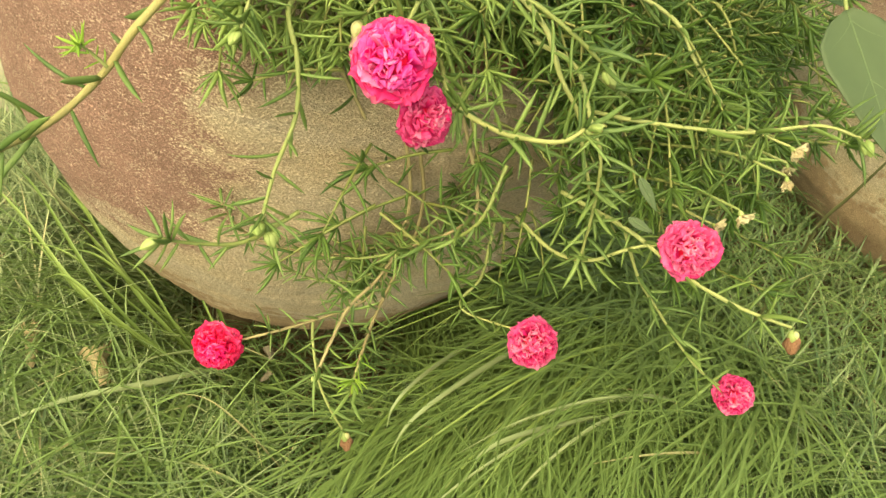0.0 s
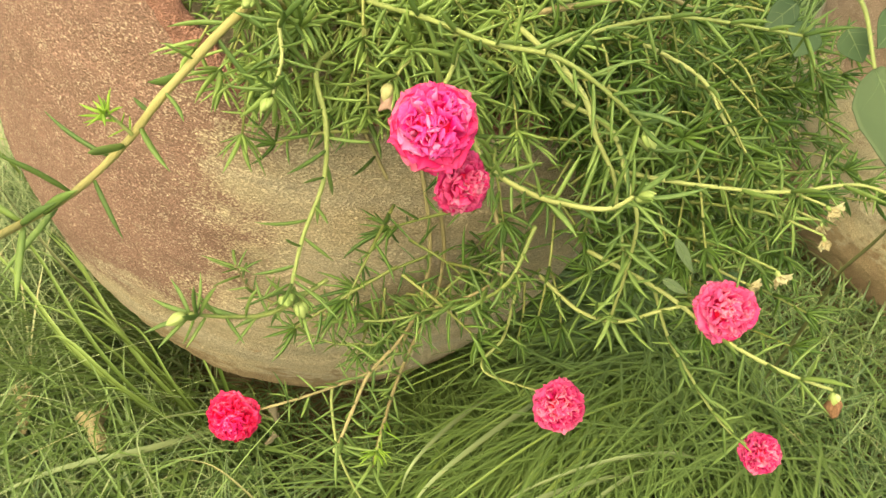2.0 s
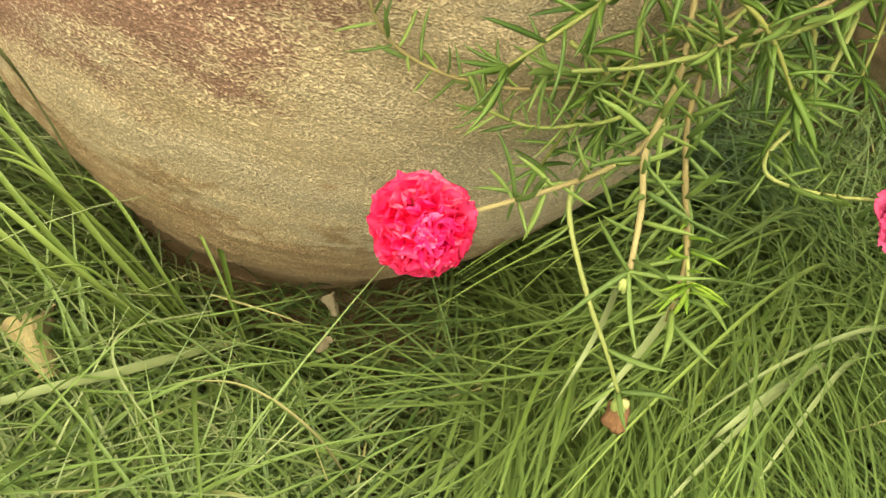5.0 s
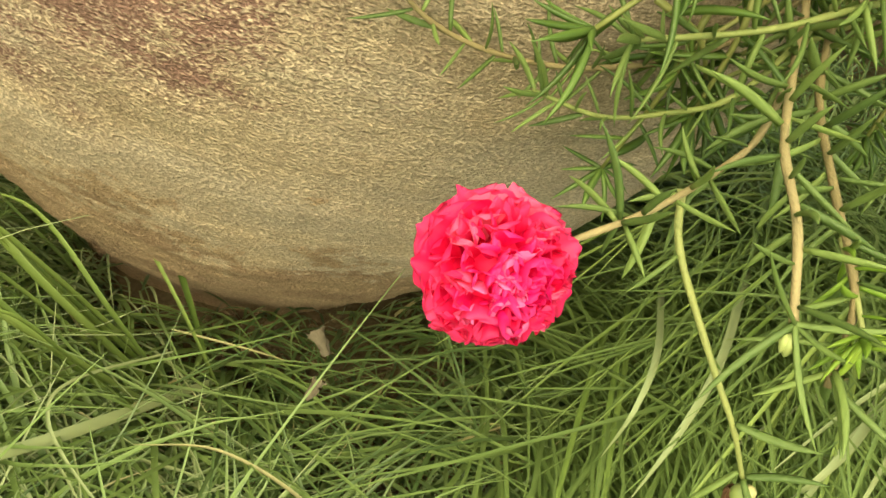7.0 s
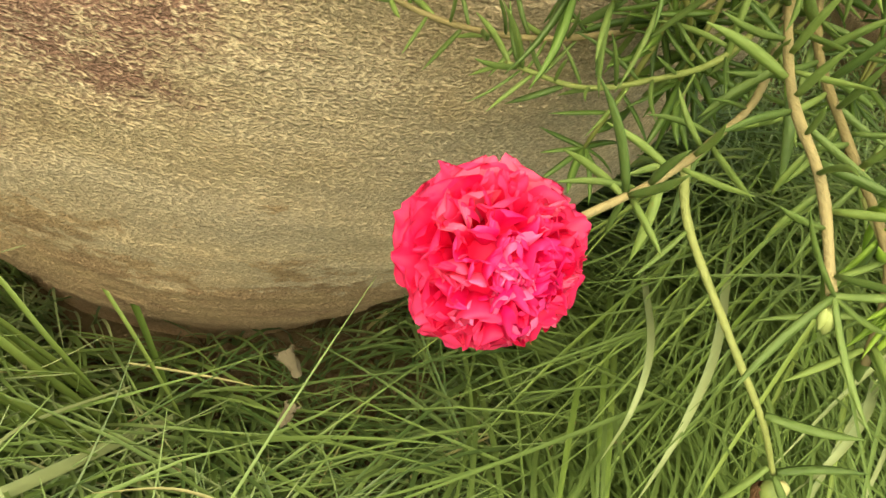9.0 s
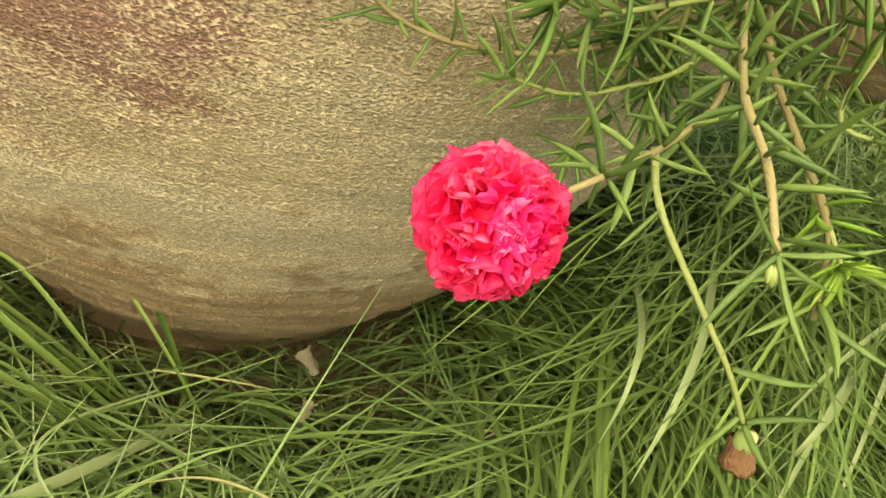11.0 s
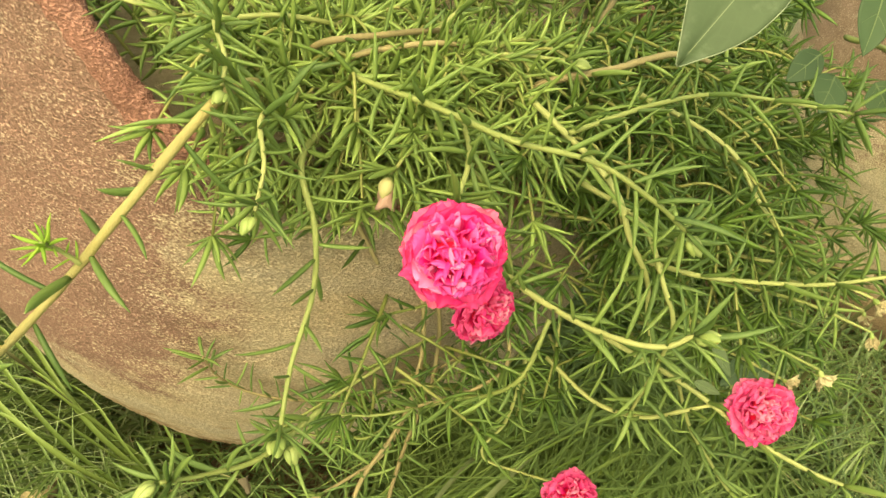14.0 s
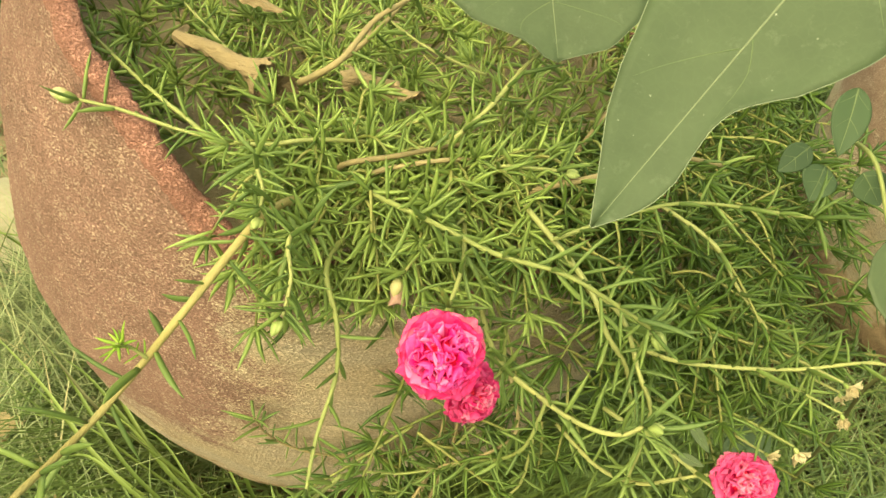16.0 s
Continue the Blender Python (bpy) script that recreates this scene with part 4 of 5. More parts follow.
t, o, line = shoot([(0.030, 0.360, 0.480), (0.036, 0.302, 0.490), (0.054, 0.272, 0.498), (0.066, 0.250, 0.512), (0.078, 0.241, 0.520), (0.086, 0.240, 0.529)], "arching shoot with a round green bud at its tip", 108, 0.0019, False, 0.0065, 0.1, 7)
bud(t, o, (0.087, 0.239, 0.529), (0.3, -0.6, 0.6), 1.1, 0, 8)
t, o, line = shoot([(0.045, 0.330, 0.480), (0.038, 0.293, 0.492), (0.027, 0.279, 0.497)], "short shoot carrying a coral pink blossom", 109, 0.0016, False, 0.008, 0.2, 5)
flower(t, o, (0.0195, 0.272, 0.5005), (0.62, -0.66, 0.30), 0.030, 2, "salmon", 1.0, True)

t, o, line = shoot([(-0.030, 0.365, 0.535), (0.000, 0.335, 0.545), (0.027, 0.314, 0.548), (0.055, 0.299, 0.553), (0.080, 0.292, 0.543), (0.102, 0.292, 0.527)], "long yellow-green shoot ending in pointed buds", 110, 0.0019, False, 0.0055, 0.05, 8)
bud(t, o, (0.103, 0.291, 0.526), (0.5, -0.5, -0.5), 1.2, 0, 9)
shoot([(0.105, 0.300, 0.515), (0.159, 0.359, 0.458), (0.209, 0.365, 0.440), (0.259, 0.372, 0.428)], GREEN, 111, 0.0017, False, 0.006, 0.05, 8)
shoot([(0.050, 0.370, 0.530), (0.074, 0.317, 0.530), (0.086, 0.301, 0.512), (0.100, 0.297, 0.493), (0.108, 0.294, 0.472), (0.118, 0.287, 0.450)], "stout green stem arching down through foliage", 112, 0.0020, False, 0.0062, 0.15, 6)
shoot([(0.080, 0.350, 0.500), (0.097, 0.317, 0.508), (0.104, 0.290, 0.497), (0.114, 0.283, 0.478), (0.122, 0.286, 0.440), (0.128, 0.290, 0.395)], "stout green stem hanging with sparse needle leaves", 113, 0.0018, False, 0.0065, 0.15, 6)
shoot([(-0.080, 0.478, 0.525), (-0.055, 0.471, 0.547), (-0.036, 0.506, 0.557), (-0.016, 0.532, 0.560), (-0.001, 0.582, 0.550)], TAN, 114, 0.0026, True, 0.02, 0.3, 0)
shoot([(-0.053, 0.401, 0.515), (-0.045, 0.385, 0.537), (-0.019, 0.386, 0.544), (0.009, 0.406, 0.538), (0.028, 0.434, 0.520)], TAN, 115, 0.0023, True, 0.02, 0.3, 0)
shoot([(-0.037, 0.394, 0.515), (-0.028, 0.386, 0.533), (0.006, 0.388, 0.542), (0.031, 0.406, 0.530)], TAN, 143, 0.0022, True, 0.02, 0.3, 0)
t, o, line = shoot([(-0.035, 0.425, 0.510), (-0.005, 0.408, 0.524), (0.016, 0.397, 0.532), (0.045, 0.391, 0.539), (0.071, 0.389, 0.540)], "yellow-green shoot lying across the foliage with a bud", 116, 0.0019, False, 0.006, 0.1, 8)
bud(t, o, (0.072, 0.388, 0.540), (0.9, -0.3, 0.0), 1.0, 0, 10)
shoot([(0.030, 0.395, 0.500), (0.060, 0.387, 0.528), (0.090, 0.390, 0.537), (0.135, 0.412, 0.538), (0.185, 0.440, 0.515)], TAN, 117, 0.0026, True, 0.012, 0.2, 4)

t, o, line = shoot([(0.095, 0.335, 0.380), (0.115, 0.304, 0.384), (0.132, 0.286, 0.398), (0.145, 0.279, 0.416), (0.158, 0.278, 0.424), (0.172, 0.278, 0.426)], "green shoot carrying a coral pink blossom", 118, 0.0018, False, 0.008, 0.1, 0)
flower(t, o, (0.179, 0.274, 0.428), (-0.08, -0.74, 0.64), 0.036, 3, "salmon", 0.92, True)
t, o, line = shoot([(0.115, 0.325, 0.415), (0.148, 0.287, 0.425), (0.176, 0.262, 0.420), (0.200, 0.245, 0.419), (0.222, 0.237, 0.417), (0.234, 0.235, 0.415)], "green shoot ending in a spent brown blossom", 119, 0.0019, False, 0.008, 0.15, 6)
bud(t, o, (0.235, 0.234, 0.414), (0.2, -0.5, -0.8), 0.85, 6, 11, True, brown=True)
t, o, line = shoot([(0.080, 0.330, 0.385), (0.0796, 0.322, 0.361), (0.0786, 0.318, 0.334), (0.068, 0.311, 0.320), (0.0713, 0.305, 0.313), (0.0914, 0.297, 0.3135), (0.108, 0.287, 0.321)], "green shoot carrying a low pink blossom", 120, 0.0015, False, 0.0075, 0.1, 3)
flower(t, o, (0.114, 0.276, 0.324), (-0.10, -0.74, 0.62), 0.034, 4, "salmon")
t, o, line = shoot([(0.150, 0.300, 0.415), (0.169, 0.290, 0.382), (0.195, 0.287, 0.350), (0.216, 0.284, 0.325), (0.240, 0.280, 0.301), (0.272, 0.286, 0.272)], "thin green shoot carrying the lowest pink blossom", 121, 0.0015, False, 0.009, 0.2, 2)
flower(t, o, (0.279, 0.281, 0.271), (-0.05, -0.68, 0.68), 0.030, 5, "salmon")

t, o, line = shoot([(0.025, 0.344, 0.364), (0.018, 0.320, 0.344), (0.006, 0.302, 0.327), (-0.012, 0.291, 0.321), (-0.044, 0.269, 0.328), (-0.071, 0.258, 0.327)], "tan shoot stretching sideways to a hot pink blossom", 122, 0.0016, True, 0.0072, 0.1, 5, 0.78)
flower(t, o, (-0.0845, 0.254, 0.325), (-0.10, -0.84, 0.48), 0.0310, 6)
t, o, line = shoot([(-0.010, 0.388, 0.505), (0.004, 0.370, 0.460), (0.017, 0.362, 0.415), (0.0235, 0.358, 0.386), (0.0255, 0.348, 0.367), (0.021, 0.327, 0.3495), (0.010, 0.307, 0.340), (-0.008, 0.281, 0.338), (-0.016, 0.259, 0.334), (-0.023, 0.240, 0.325)], "tan shoot hanging down to a forked node", 123, 0.0021, True, 0.0050, 0.55, 0, 0.9)
for tip in ((-0.046, 0.232, 0.303), (0.018, 0.230, 0.330), (-0.052, 0.246, 0.350), (0.010, 0.236, 0.304), (-0.022, 0.216, 0.306)):
    base = Vector((-0.024, 0.239, 0.326))
    piece("leaf", NEEDLES[2], t, Matrix.Translation(-o) @ aim(base, Vector(tip) - base, (0, -0.3, 1)) @ Matrix.Diagonal((0.72, 1.0, 0.72, 1)))
bud(t, o, (-0.024, 0.238, 0.324), (0.0, -0.4, -0.9), 0.68, 0, 12)
t, o, line = shoot([(0.028, 0.360, 0.405), (0.034, 0.350, 0.376), (0.030, 0.328, 0.353), (0.018, 0.304, 0.339), (0.008, 0.276, 0.332), (0.001, 0.248, 0.323), (-0.002, 0.236, 0.306)], TAN, 124, 0.0019, True, 0.0044, 0.3, 4, 0.95)
shoot([(0.004, 0.262, 0.3275), (0.001, 0.247, 0.323), (-0.001, 0.237, 0.319)], "bright young rosette on a tan shoot", 161, 0.0012, False, 0.003, 0.1, 14, 0.62, young=True)
t, o, line = shoot([(-0.030, 0.2795, 0.325), (-0.029, 0.270, 0.314), (-0.023, 0.250, 0.300), (-0.014, 0.238, 0.286), (-0.005, 0.232, 0.271)], "thin green shoot ending in a dead brown bud", 125, 0.0014, False, 0.016, 0.2, 4)
bud(t, o, (-0.004, 0.231, 0.269), (0.2, -0.3, -0.9), 0.9, 6, 13, True, brown=True)

shoot([(0.060, 0.350, 0.370), (0.016, 0.343, 0.330), (-0.021, 0.343, 0.317), (-0.053, 0.343, 0.317), (-0.078, 0.345, 0.324), (-0.092, 0.346, 0.338), (-0.098, 0.346, 0.355)], "tan shoot lying against the clay wall", 126, 0.0014, True, 0.0045, 0.1, 5, 0.8)
shoot([(0.048, 0.340, 0.372), (0.020, 0.322, 0.346), (-0.002, 0.310, 0.332), (-0.014, 0.316, 0.321), (-0.032, 0.319, 0.316), (-0.052, 0.324, 0.319)], GREEN, 127, 0.0014, False, 0.0042, 0.1, 6, 0.75)
shoot([(0.075, 0.315, 0.440), (0.066, 0.300, 0.412), (0.055, 0.304, 0.388), (0.045, 0.313, 0.370), (0.020, 0.312, 0.360), (-0.003, 0.313, 0.350), (-0.033, 0.320, 0.339)], "yellow-green shoot crossing low before the pot", 128, 0.0017, False, 0.0055, 0.1, 7, 0.9)
t, o, line = shoot([(0.115, 0.320, 0.480), (0.129, 0.306, 0.488), (0.155, 0.302, 0.490), (0.192, 0.302, 0.491), (0.226, 0.300, 0.502), (0.246, 0.292, 0.503)], "green shoot reaching sideways with a pale bud", 129, 0.0017, False, 0.0065, 0.05, 7)
bud(t, o, (0.248, 0.291, 0.503), (0.3, -0.6, -0.5), 1.2, 0, 14)
shoot([(0.120, 0.420, 0.510), (0.158, 0.374, 0.512), (0.172, 0.348, 0.500), (0.191, 0.328, 0.485)], "stout yellow-green stem inside the foliage", 130, 0.0019, False, 0.006, 0.15, 6)
shoot([(0.060, 0.340, 0.535), (0.098, 0.348, 0.549), (0.132, 0.353, 0.554), (0.190, 0.345, 0.556)], GREEN, 131, 0.0016, False, 0.008, 0.1, 7)
shoot([(-0.045, 0.385, 0.515), (-0.037, 0.367, 0.482), (-0.023, 0.363, 0.455), (-0.008, 0.355, 0.430)], TAN, 132, 0.0024, True, 0.02, 0.3, 0)
shoot([(0.050, 0.360, 0.440), (0.065, 0.322, 0.402), (0.052, 0.311, 0.386), (0.018, 0.311, 0.362)], TAN, 133, 0.0018, True, 0.0055, 0.1, 7)
# over the mouth of the pot
t, o, line = shoot([(-0.010, 0.440, 0.500), (-0.030, 0.422, 0.524), (-0.062, 0.403, 0.538), (-0.093, 0.396, 0.537), (-0.130, 0.404, 0.536), (-0.165, 0.412, 0.541), (-0.190, 0.420, 0.540)], "shoot crossing the rim with a pale swelling bud", 134, 0.0019, False, 0.012, 0.2, 4)
white = bud(t, o, (-0.191, 0.420, 0.540), (-0.9, 0.15, 0.0), 1.5, 0, 15)
piece("cream_sepal", CREAM_MESH, white, Matrix.Translation((0.0, 0.003, 0.0012)), "cream petal tip")
shoot([(-0.110, 0.405, 0.520), (-0.129, 0.414, 0.534), (-0.149, 0.427, 0.541), (-0.173, 0.449, 0.545), (-0.201, 0.480, 0.547), (-0.230, 0.518, 0.547)], GREEN, 135, 0.0019, False, 0.008, 0.1, 6)
shoot([(0.003, 0.411, 0.528), (0.030, 0.424, 0.552), (0.050, 0.452, 0.562), (0.071, 0.477, 0.572), (0.091, 0.512, 0.580)], GREEN, 136, 0.0020, False, 0.006, 0.1, 7)
shoot([(-0.080, 0.510, 0.505), (-0.045, 0.522, 0.530), (-0.012, 0.580, 0.542)], TAN, 137, 0.0026, True, 0.012, 0.2, 4)
shoot([(-0.085, 0.430, 0.503), (-0.046, 0.440, 0.512), (-0.020, 0.456, 0.515)], TAN, 138, 0.0026, True, 0.012, 0.2, 0)
shoot([(0.070, 0.415, 0.490), (0.092, 0.440, 0.516), (0.118, 0.475, 0.532), (0.138, 0.530, 0.520)], "stout tan stem rising from the pot", 139, 0.0026, True, 0.02, 0.4, 0)
shoot([(0.040, 0.515, 0.520), (0.001, 0.523, 0.531), (-0.034, 0.557, 0.536)], GREEN, 140, 0.0016, False, 0.007, 0.1, 6)
shoot([(-0.105, 0.490, 0.510), (-0.133, 0.517, 0.523), (-0.165, 0.550, 0.535)], GREEN, 141, 0.0017, False, 0.007, 0.1, 6)
for k, (tip, size) in enumerate((((0.190, 0.284, 0.440), 0.8), ((0.215, 0.296, 0.490), 0.9), ((0.195, 0.276, 0.460), 0.95), ((0.214, 0.284, 0.480), 0.8), ((0.222, 0.300, 0.476), 0.7))):
    x, y, z = tip
    t, o, line = shoot([(x - 0.045, y + 0.060, z - 0.035), (x - 0.022, y + 0.024, z - 0.008), tip], "thin green shoot ending in a dry spent blossom", 150 + k, 0.0014, False, 0.007, 0.1, 6, 0.85)
    bud(t, o, tip, (0.3, -0.6, 0.2 - 0.3 * k), 0.75 * size, 4, 30 + k, spent=True)
t, o, line = shoot([(0.060, 0.540, 0.530), (0.085, 0.555, 0.555), (0.106, 0.568, 0.568)], "shoot with a pink blossom above the pot", 142, 0.0017, False, 0.007, 0.1, 5)
flower(t, o, (0.112, 0.565, 0.575), (0.1, -0.5, 0.85), 0.034, 8)


# ---- broad leaves ----
def broad_leaf(base, tip, face, half_width, label, mat, outline, seed, curl=0.12, stalk=None, veins=4, thick=0.0006):
    """A broad blade from base to tip; outline(s, side) gives its half width as a share, face its upper side."""
    r = np.random.default_rng(seed)
    base, tip = np.array(base, float), np.array(tip, float)
    y = tip - base
    length = np.linalg.norm(y)
    m = aim(base, y, face)
    nu, nv = 14, 30

    def spot(s, u, up=0.0):
        w = half_width * outline(s, 1 if u > 0 else -1)
        z = curl * length * (0.5 * s * s - 0.25 * s) * -1 + 0.05 * half_width * u * u + 0.014 * length * math.sin(7 * s + 2 * u + seed) * abs(u) - 0.012 * half_width * math.exp(-(u / 0.07) ** 2)
        return (w * u, length * s, z + up)
    top = [spot(j / nv, 2 * i / nu - 1, thick) for j in range(nv + 1) for i in range(nu + 1)]
    low = [spot(j / nv, 2 * i / nu - 1, 0) for j in range(nv + 1) for i in range(nu + 1)]
    n = nu + 1
    f = [(j * n + i, j * n + i + 1, (j + 1) * n + i + 1, (j + 1) * n + i) for j in range(nv) for i in range(nu)]
    k = len(top)
    g = [tuple(k + q for q in reversed(t)) for t in f]
    ring = [i for i in range(n)] + [j * n + nu for j in range(1, nv + 1)] + [nv * n + i for i in range(nu - 1, -1, -1)] + [j * n for j in range(nv - 1, 0, -1)]
    e = [(ring[i], k + ring[i], k + ring[(i + 1) % len(ring)], ring[(i + 1) % len(ring)]) for i in range(len(ring))]
    thing = tagged(new("broad_leaf"), label, "leaf")
    thing.matrix_basis = m
    piece("blade", raw_mesh("blade", top + low, f + g + e, mat), thing)
    if half_width > 0.03:
        edge = np.array([top[q] for q in ring[nu // 2:] + ring[:nu // 2]])
        v, fc = tube(edge, np.full(len(edge), 0.00014), 4)
        piece("margin", raw_mesh("margin", v, fc, MARGIN), thing, None, "pale downy margin")
    s = np.linspace(0.01, 0.97, 24)
    v, fc = tube(np.array([spot(q, 0, thick) for q in s]), 0.0005 * (1.25 - s), 5)
    piece("midrib", raw_mesh("midrib", v, fc, RIB if half_width > 0.03 else VEIN), thing, None, "pale raised midrib")
    for q in range(veins):
        for d in (-1, 1):
            s0 = 0.08 + 0.75 * q / veins + r.uniform(-.02, .02)
            ln = np.array([spot(min(0.99, s0 + 0.22 * a), d * 0.9 * a, thick * 0.9) for a in np.linspace(0.02, 0.9, 10)])
            v, fc = tube(ln, 0.00022 * np.linspace(1.2, 0.4, 10), 4)
            piece("vein", raw_mesh("vein", v, fc, VEIN), thing)
    if stalk is not None:
        inv = np.array(m.inverted())
        ln = spline([(np.r_[np.array(p, float), 1] @ inv.T)[:3] for p in (stalk[0], stalk[1], base)], 8)
        v, fc = tube(ln, 0.0013 * np.linspace(1.3, 0.8, len(ln)), 7)
        piece("stalk", raw_mesh("stalk", v, fc, STEM_GREEN), thing)
    return thing


def oval(s, side):
    return max(0.02, math.sin(math.pi * s ** 0.8) ** 0.8 * (1 - 0.25 * s))


def shield(s, side):
    return float(np.interp(s, (0, 0.08, 0.22, 0.36, 0.55, 0.75, 0.9, 1), (0.06, 0.55, 0.95, 1.0, 0.78, 0.46, 0.2, 0.02)))


def lobed(s, side):
    if side > 0:
        return float(np.interp(s, (0, 0.2, 0.504, 0.571, 0.667, 0.769, 0.885, 0.96, 1), (0.5, 0.98, 0.845, 0.765, 0.662, 0.51, 0.258, 0.10, 0.015)))
    return float(np.interp(s, (0, 0.1, 0.2, 0.316, 0.354, 0.423, 0.508, 0.548, 0.60, 0.65, 0.72, 0.795, 0.86, 0.918, 0.97, 1), (0.5, 0.8, 0.88, 0.87, 0.835, 0.727, 0.554, 0.405, 0.28, 0.228, 0.245, 0.285, 0.265, 0.193, 0.08, 0.015)))


def blunt(s, side):
    """Broad and blunt, with a wavy end."""
    if side > 0:
        return float(np.interp(s, (0, 0.25, 0.55, 0.70, 0.83, 0.90, 0.97, 1), (0.3, 0.85, 0.92, 0.72, 0.34, 0.20, 0.12, 0.02)))
    return float(np.interp(s, (0, 0.25, 0.55, 0.78, 0.87, 0.94, 0.98, 1), (0.3, 0.8, 0.92, 0.80, 0.62, 0.50, 0.38, 0.02)))


broad_leaf((0.120, 0.314, 0.716), (0.042, 0.253, 0.622), (-0.45, -0.72, 0.5), 0.0388, "large smooth grey-green lobed leaf overhanging the pot", BIG_LEAF, lobed, 1, 0.05,
           ((0.22, 0.45, 0.70), (0.16, 0.36, 0.735)), 2)
broad_leaf((0.052, 0.500, 0.640), (0.066, 0.435, 0.579), (-0.1, -0.75, 0.6), 0.062, "broad dark green leaf behind the foliage", BIG_LEAF, blunt, 2, 0.1,
           ((0.16, 0.55, 0.60), (0.12, 0.51, 0.65)), 4)
broad_leaf((0.241, 0.354, 0.539), (0.266, 0.282, 0.497), (0.05, -0.55, 0.85), 0.0265, "broad pale green leaf hanging on a thin stalk", LIGHT_LEAF, shield, 3, 0.10,
           ((0.250, 0.45, 0.54), (0.244, 0.40, 0.556)), 2)
for i, (b, e, w) in enumerate((
        ((0.238, 0.446, 0.530), (0.221, 0.438, 0.515), 0.010), ((0.232, 0.426, 0.584), (0.224, 0.400, 0.556), 0.012),
        ((0.250, 0.440, 0.520), (0.238, 0.420, 0.508), 0.013), ((0.268, 0.430, 0.525), (0.280, 0.415, 0.512), 0.013),
        ((0.137, 0.282, 0.470), (0.150, 0.272, 0.456), 0.0032), ((0.140, 0.280, 0.442), (0.156, 0.276, 0.436), 0.0030),
        ((0.226, 0.336, 0.395), (0.200, 0.318, 0.380), 0.010), ((0.228, 0.334, 0.390), (0.222, 0.310, 0.368), 0.009),
        ((0.290, 0.420, 0.545), (0.272, 0.400, 0.530), 0.013))):
    broad_leaf(b, e, (-0.1, -0.7, 0.7), w, "small dull green leaf among the needle foliage", LIGHT_LEAF if w < 0.004 else DARK_LEAF, oval, 10 + i, 0.3, None, 2, 0.0004)


# ---- dry leaves ----
def dry_leaf(place, length, width, roll, turn, tip_up, seed, label, mat=DRY):
    """A dry leaf curled about its length by roll radians."""
    r = np.random.default_rng(seed)
    nu, nv, v = 26, 26, []
    for side in (0, 1):
        for j in range(nv + 1):
            s = j / nv
            half = 0.5 * width * max(0.06, math.sin(math.pi * (0.04 + 0.92 * s)) ** 0.7)
            rad = width / max(0.4, roll) * (0.62 + 0.4 * s + 0.75 * max(0, s - 0.72) / 0.28) - side * 0.0006
            for i in range(nu + 1):
                u = 2 * i / nu - 1
                a = roll * u * (0.45 + 0.55 * half / (0.5 * width)) * 0.5
                wob = 1 + 0.5 * noise.noise((2.2 * u, 3.5 * s, seed * 1.7)) + 0.34 * noise.noise((6 * u, 9 * s, seed * 2.9)) + 0.14 * noise.noise((15 * u, 16 * s, seed)) + 0.07 * math.sin(48 * s + 3 * u + 4 * noise.noise((u, 3 * s, seed)))
                v.append((rad * math.sin(a) * wob, length * (s - 0.5 + 0.16 * s ** 6 * noise.noise((3.5 * u, 0, seed * 3.1)) + 0.05 * s ** 6 * noise.noise((11 * u, 2, seed))), -rad * (1 - math.cos(a)) * wob + 0.10 * length * math.sin(6 * s + seed) * (s - .3)))
    n, k = nu + 1, (nu + 1) * (nv + 1)
    f = [(j * n + i, j * n + i + 1, (j + 1) * n + i + 1, (j + 1) * n + i) for j in range(nv) for i in range(nu)]
    g = [tuple(k + q for q in reversed(t)) for t in f]
    m = Matrix.Translation(place) @ Euler((tip_up, r.uniform(-.4, .4), turn)).to_matrix().to_4x4()
    ob = piece("dry_leaf", raw_mesh("dry_leaf", v, f + g, mat), None, m)
    return tagged(ob, label, "dry leaf")


dry_leaf((-0.128, 0.488, 0.540), 0.064, 0.038, 5.6, 4.35, -0.10, 1, "curled brown dry leaf rolled on green foliage")
dry_leaf((-0.096, 0.466, 0.530), 0.026, 0.026, 3.6, -2.4, 0.7, 2, "cupped brown end of a dry leaf")
dry_leaf((-0.035, 0.480, 0.532), 0.034, 0.024, 5.0, 1.5, 0.15, 3, "crumpled brown dry leaf on needle foliage")
dry_leaf((-0.014, 0.472, 0.530), 0.028, 0.022, 4.4, 0.6, -0.4, 4, "small crumpled tan dry leaf")
dry_leaf((-0.055, 0.432, 0.512), 0.022, 0.018, 2.0, 0.2, 0.9, 5, "small folded tan dry leaf")
dry_leaf((-0.125, 0.572, 0.535), 0.060, 0.022, 3.2, 1.0, 0.1, 6, "pale dry leaf lying across the foliage")
dry_leaf((-0.233, 0.369, 0.102), 0.036, 0.034, 4.0, 0.5, 0.5, 7, "folded tan dry leaf caught in grass", DRY_PALE)
dry_leaf((-0.307, 0.393, 0.090), 0.044, 0.018, 2.4, 0.2, 0.3, 8, "narrow tan dry leaf in the grass", DRY_PALE)
dry_leaf((-0.387, 0.471, 0.094), 0.055, 0.026, 2.6, -0.3, 0.4, 9, "long tan dry leaf in the grass", DRY_PALE)
dry_leaf((-0.364, 0.357, 0.088), 0.048, 0.034, 2.4, 0.1, 0.2, 10, "yellow-brown dry leaf in the grass", DRY_PALE)
dry_leaf((-0.079, 0.372, 0.140), 0.013, 0.010, 2.6, 0.3, 0.7, 11, "papery grey-brown scrap on grass before the pot", SCRAP)
dry_leaf((-0.082, 0.361, 0.118), 0.012, 0.009, 2.8, -0.7, 0.3, 12, "papery grey-brown scrap low in the grass", SCRAP)


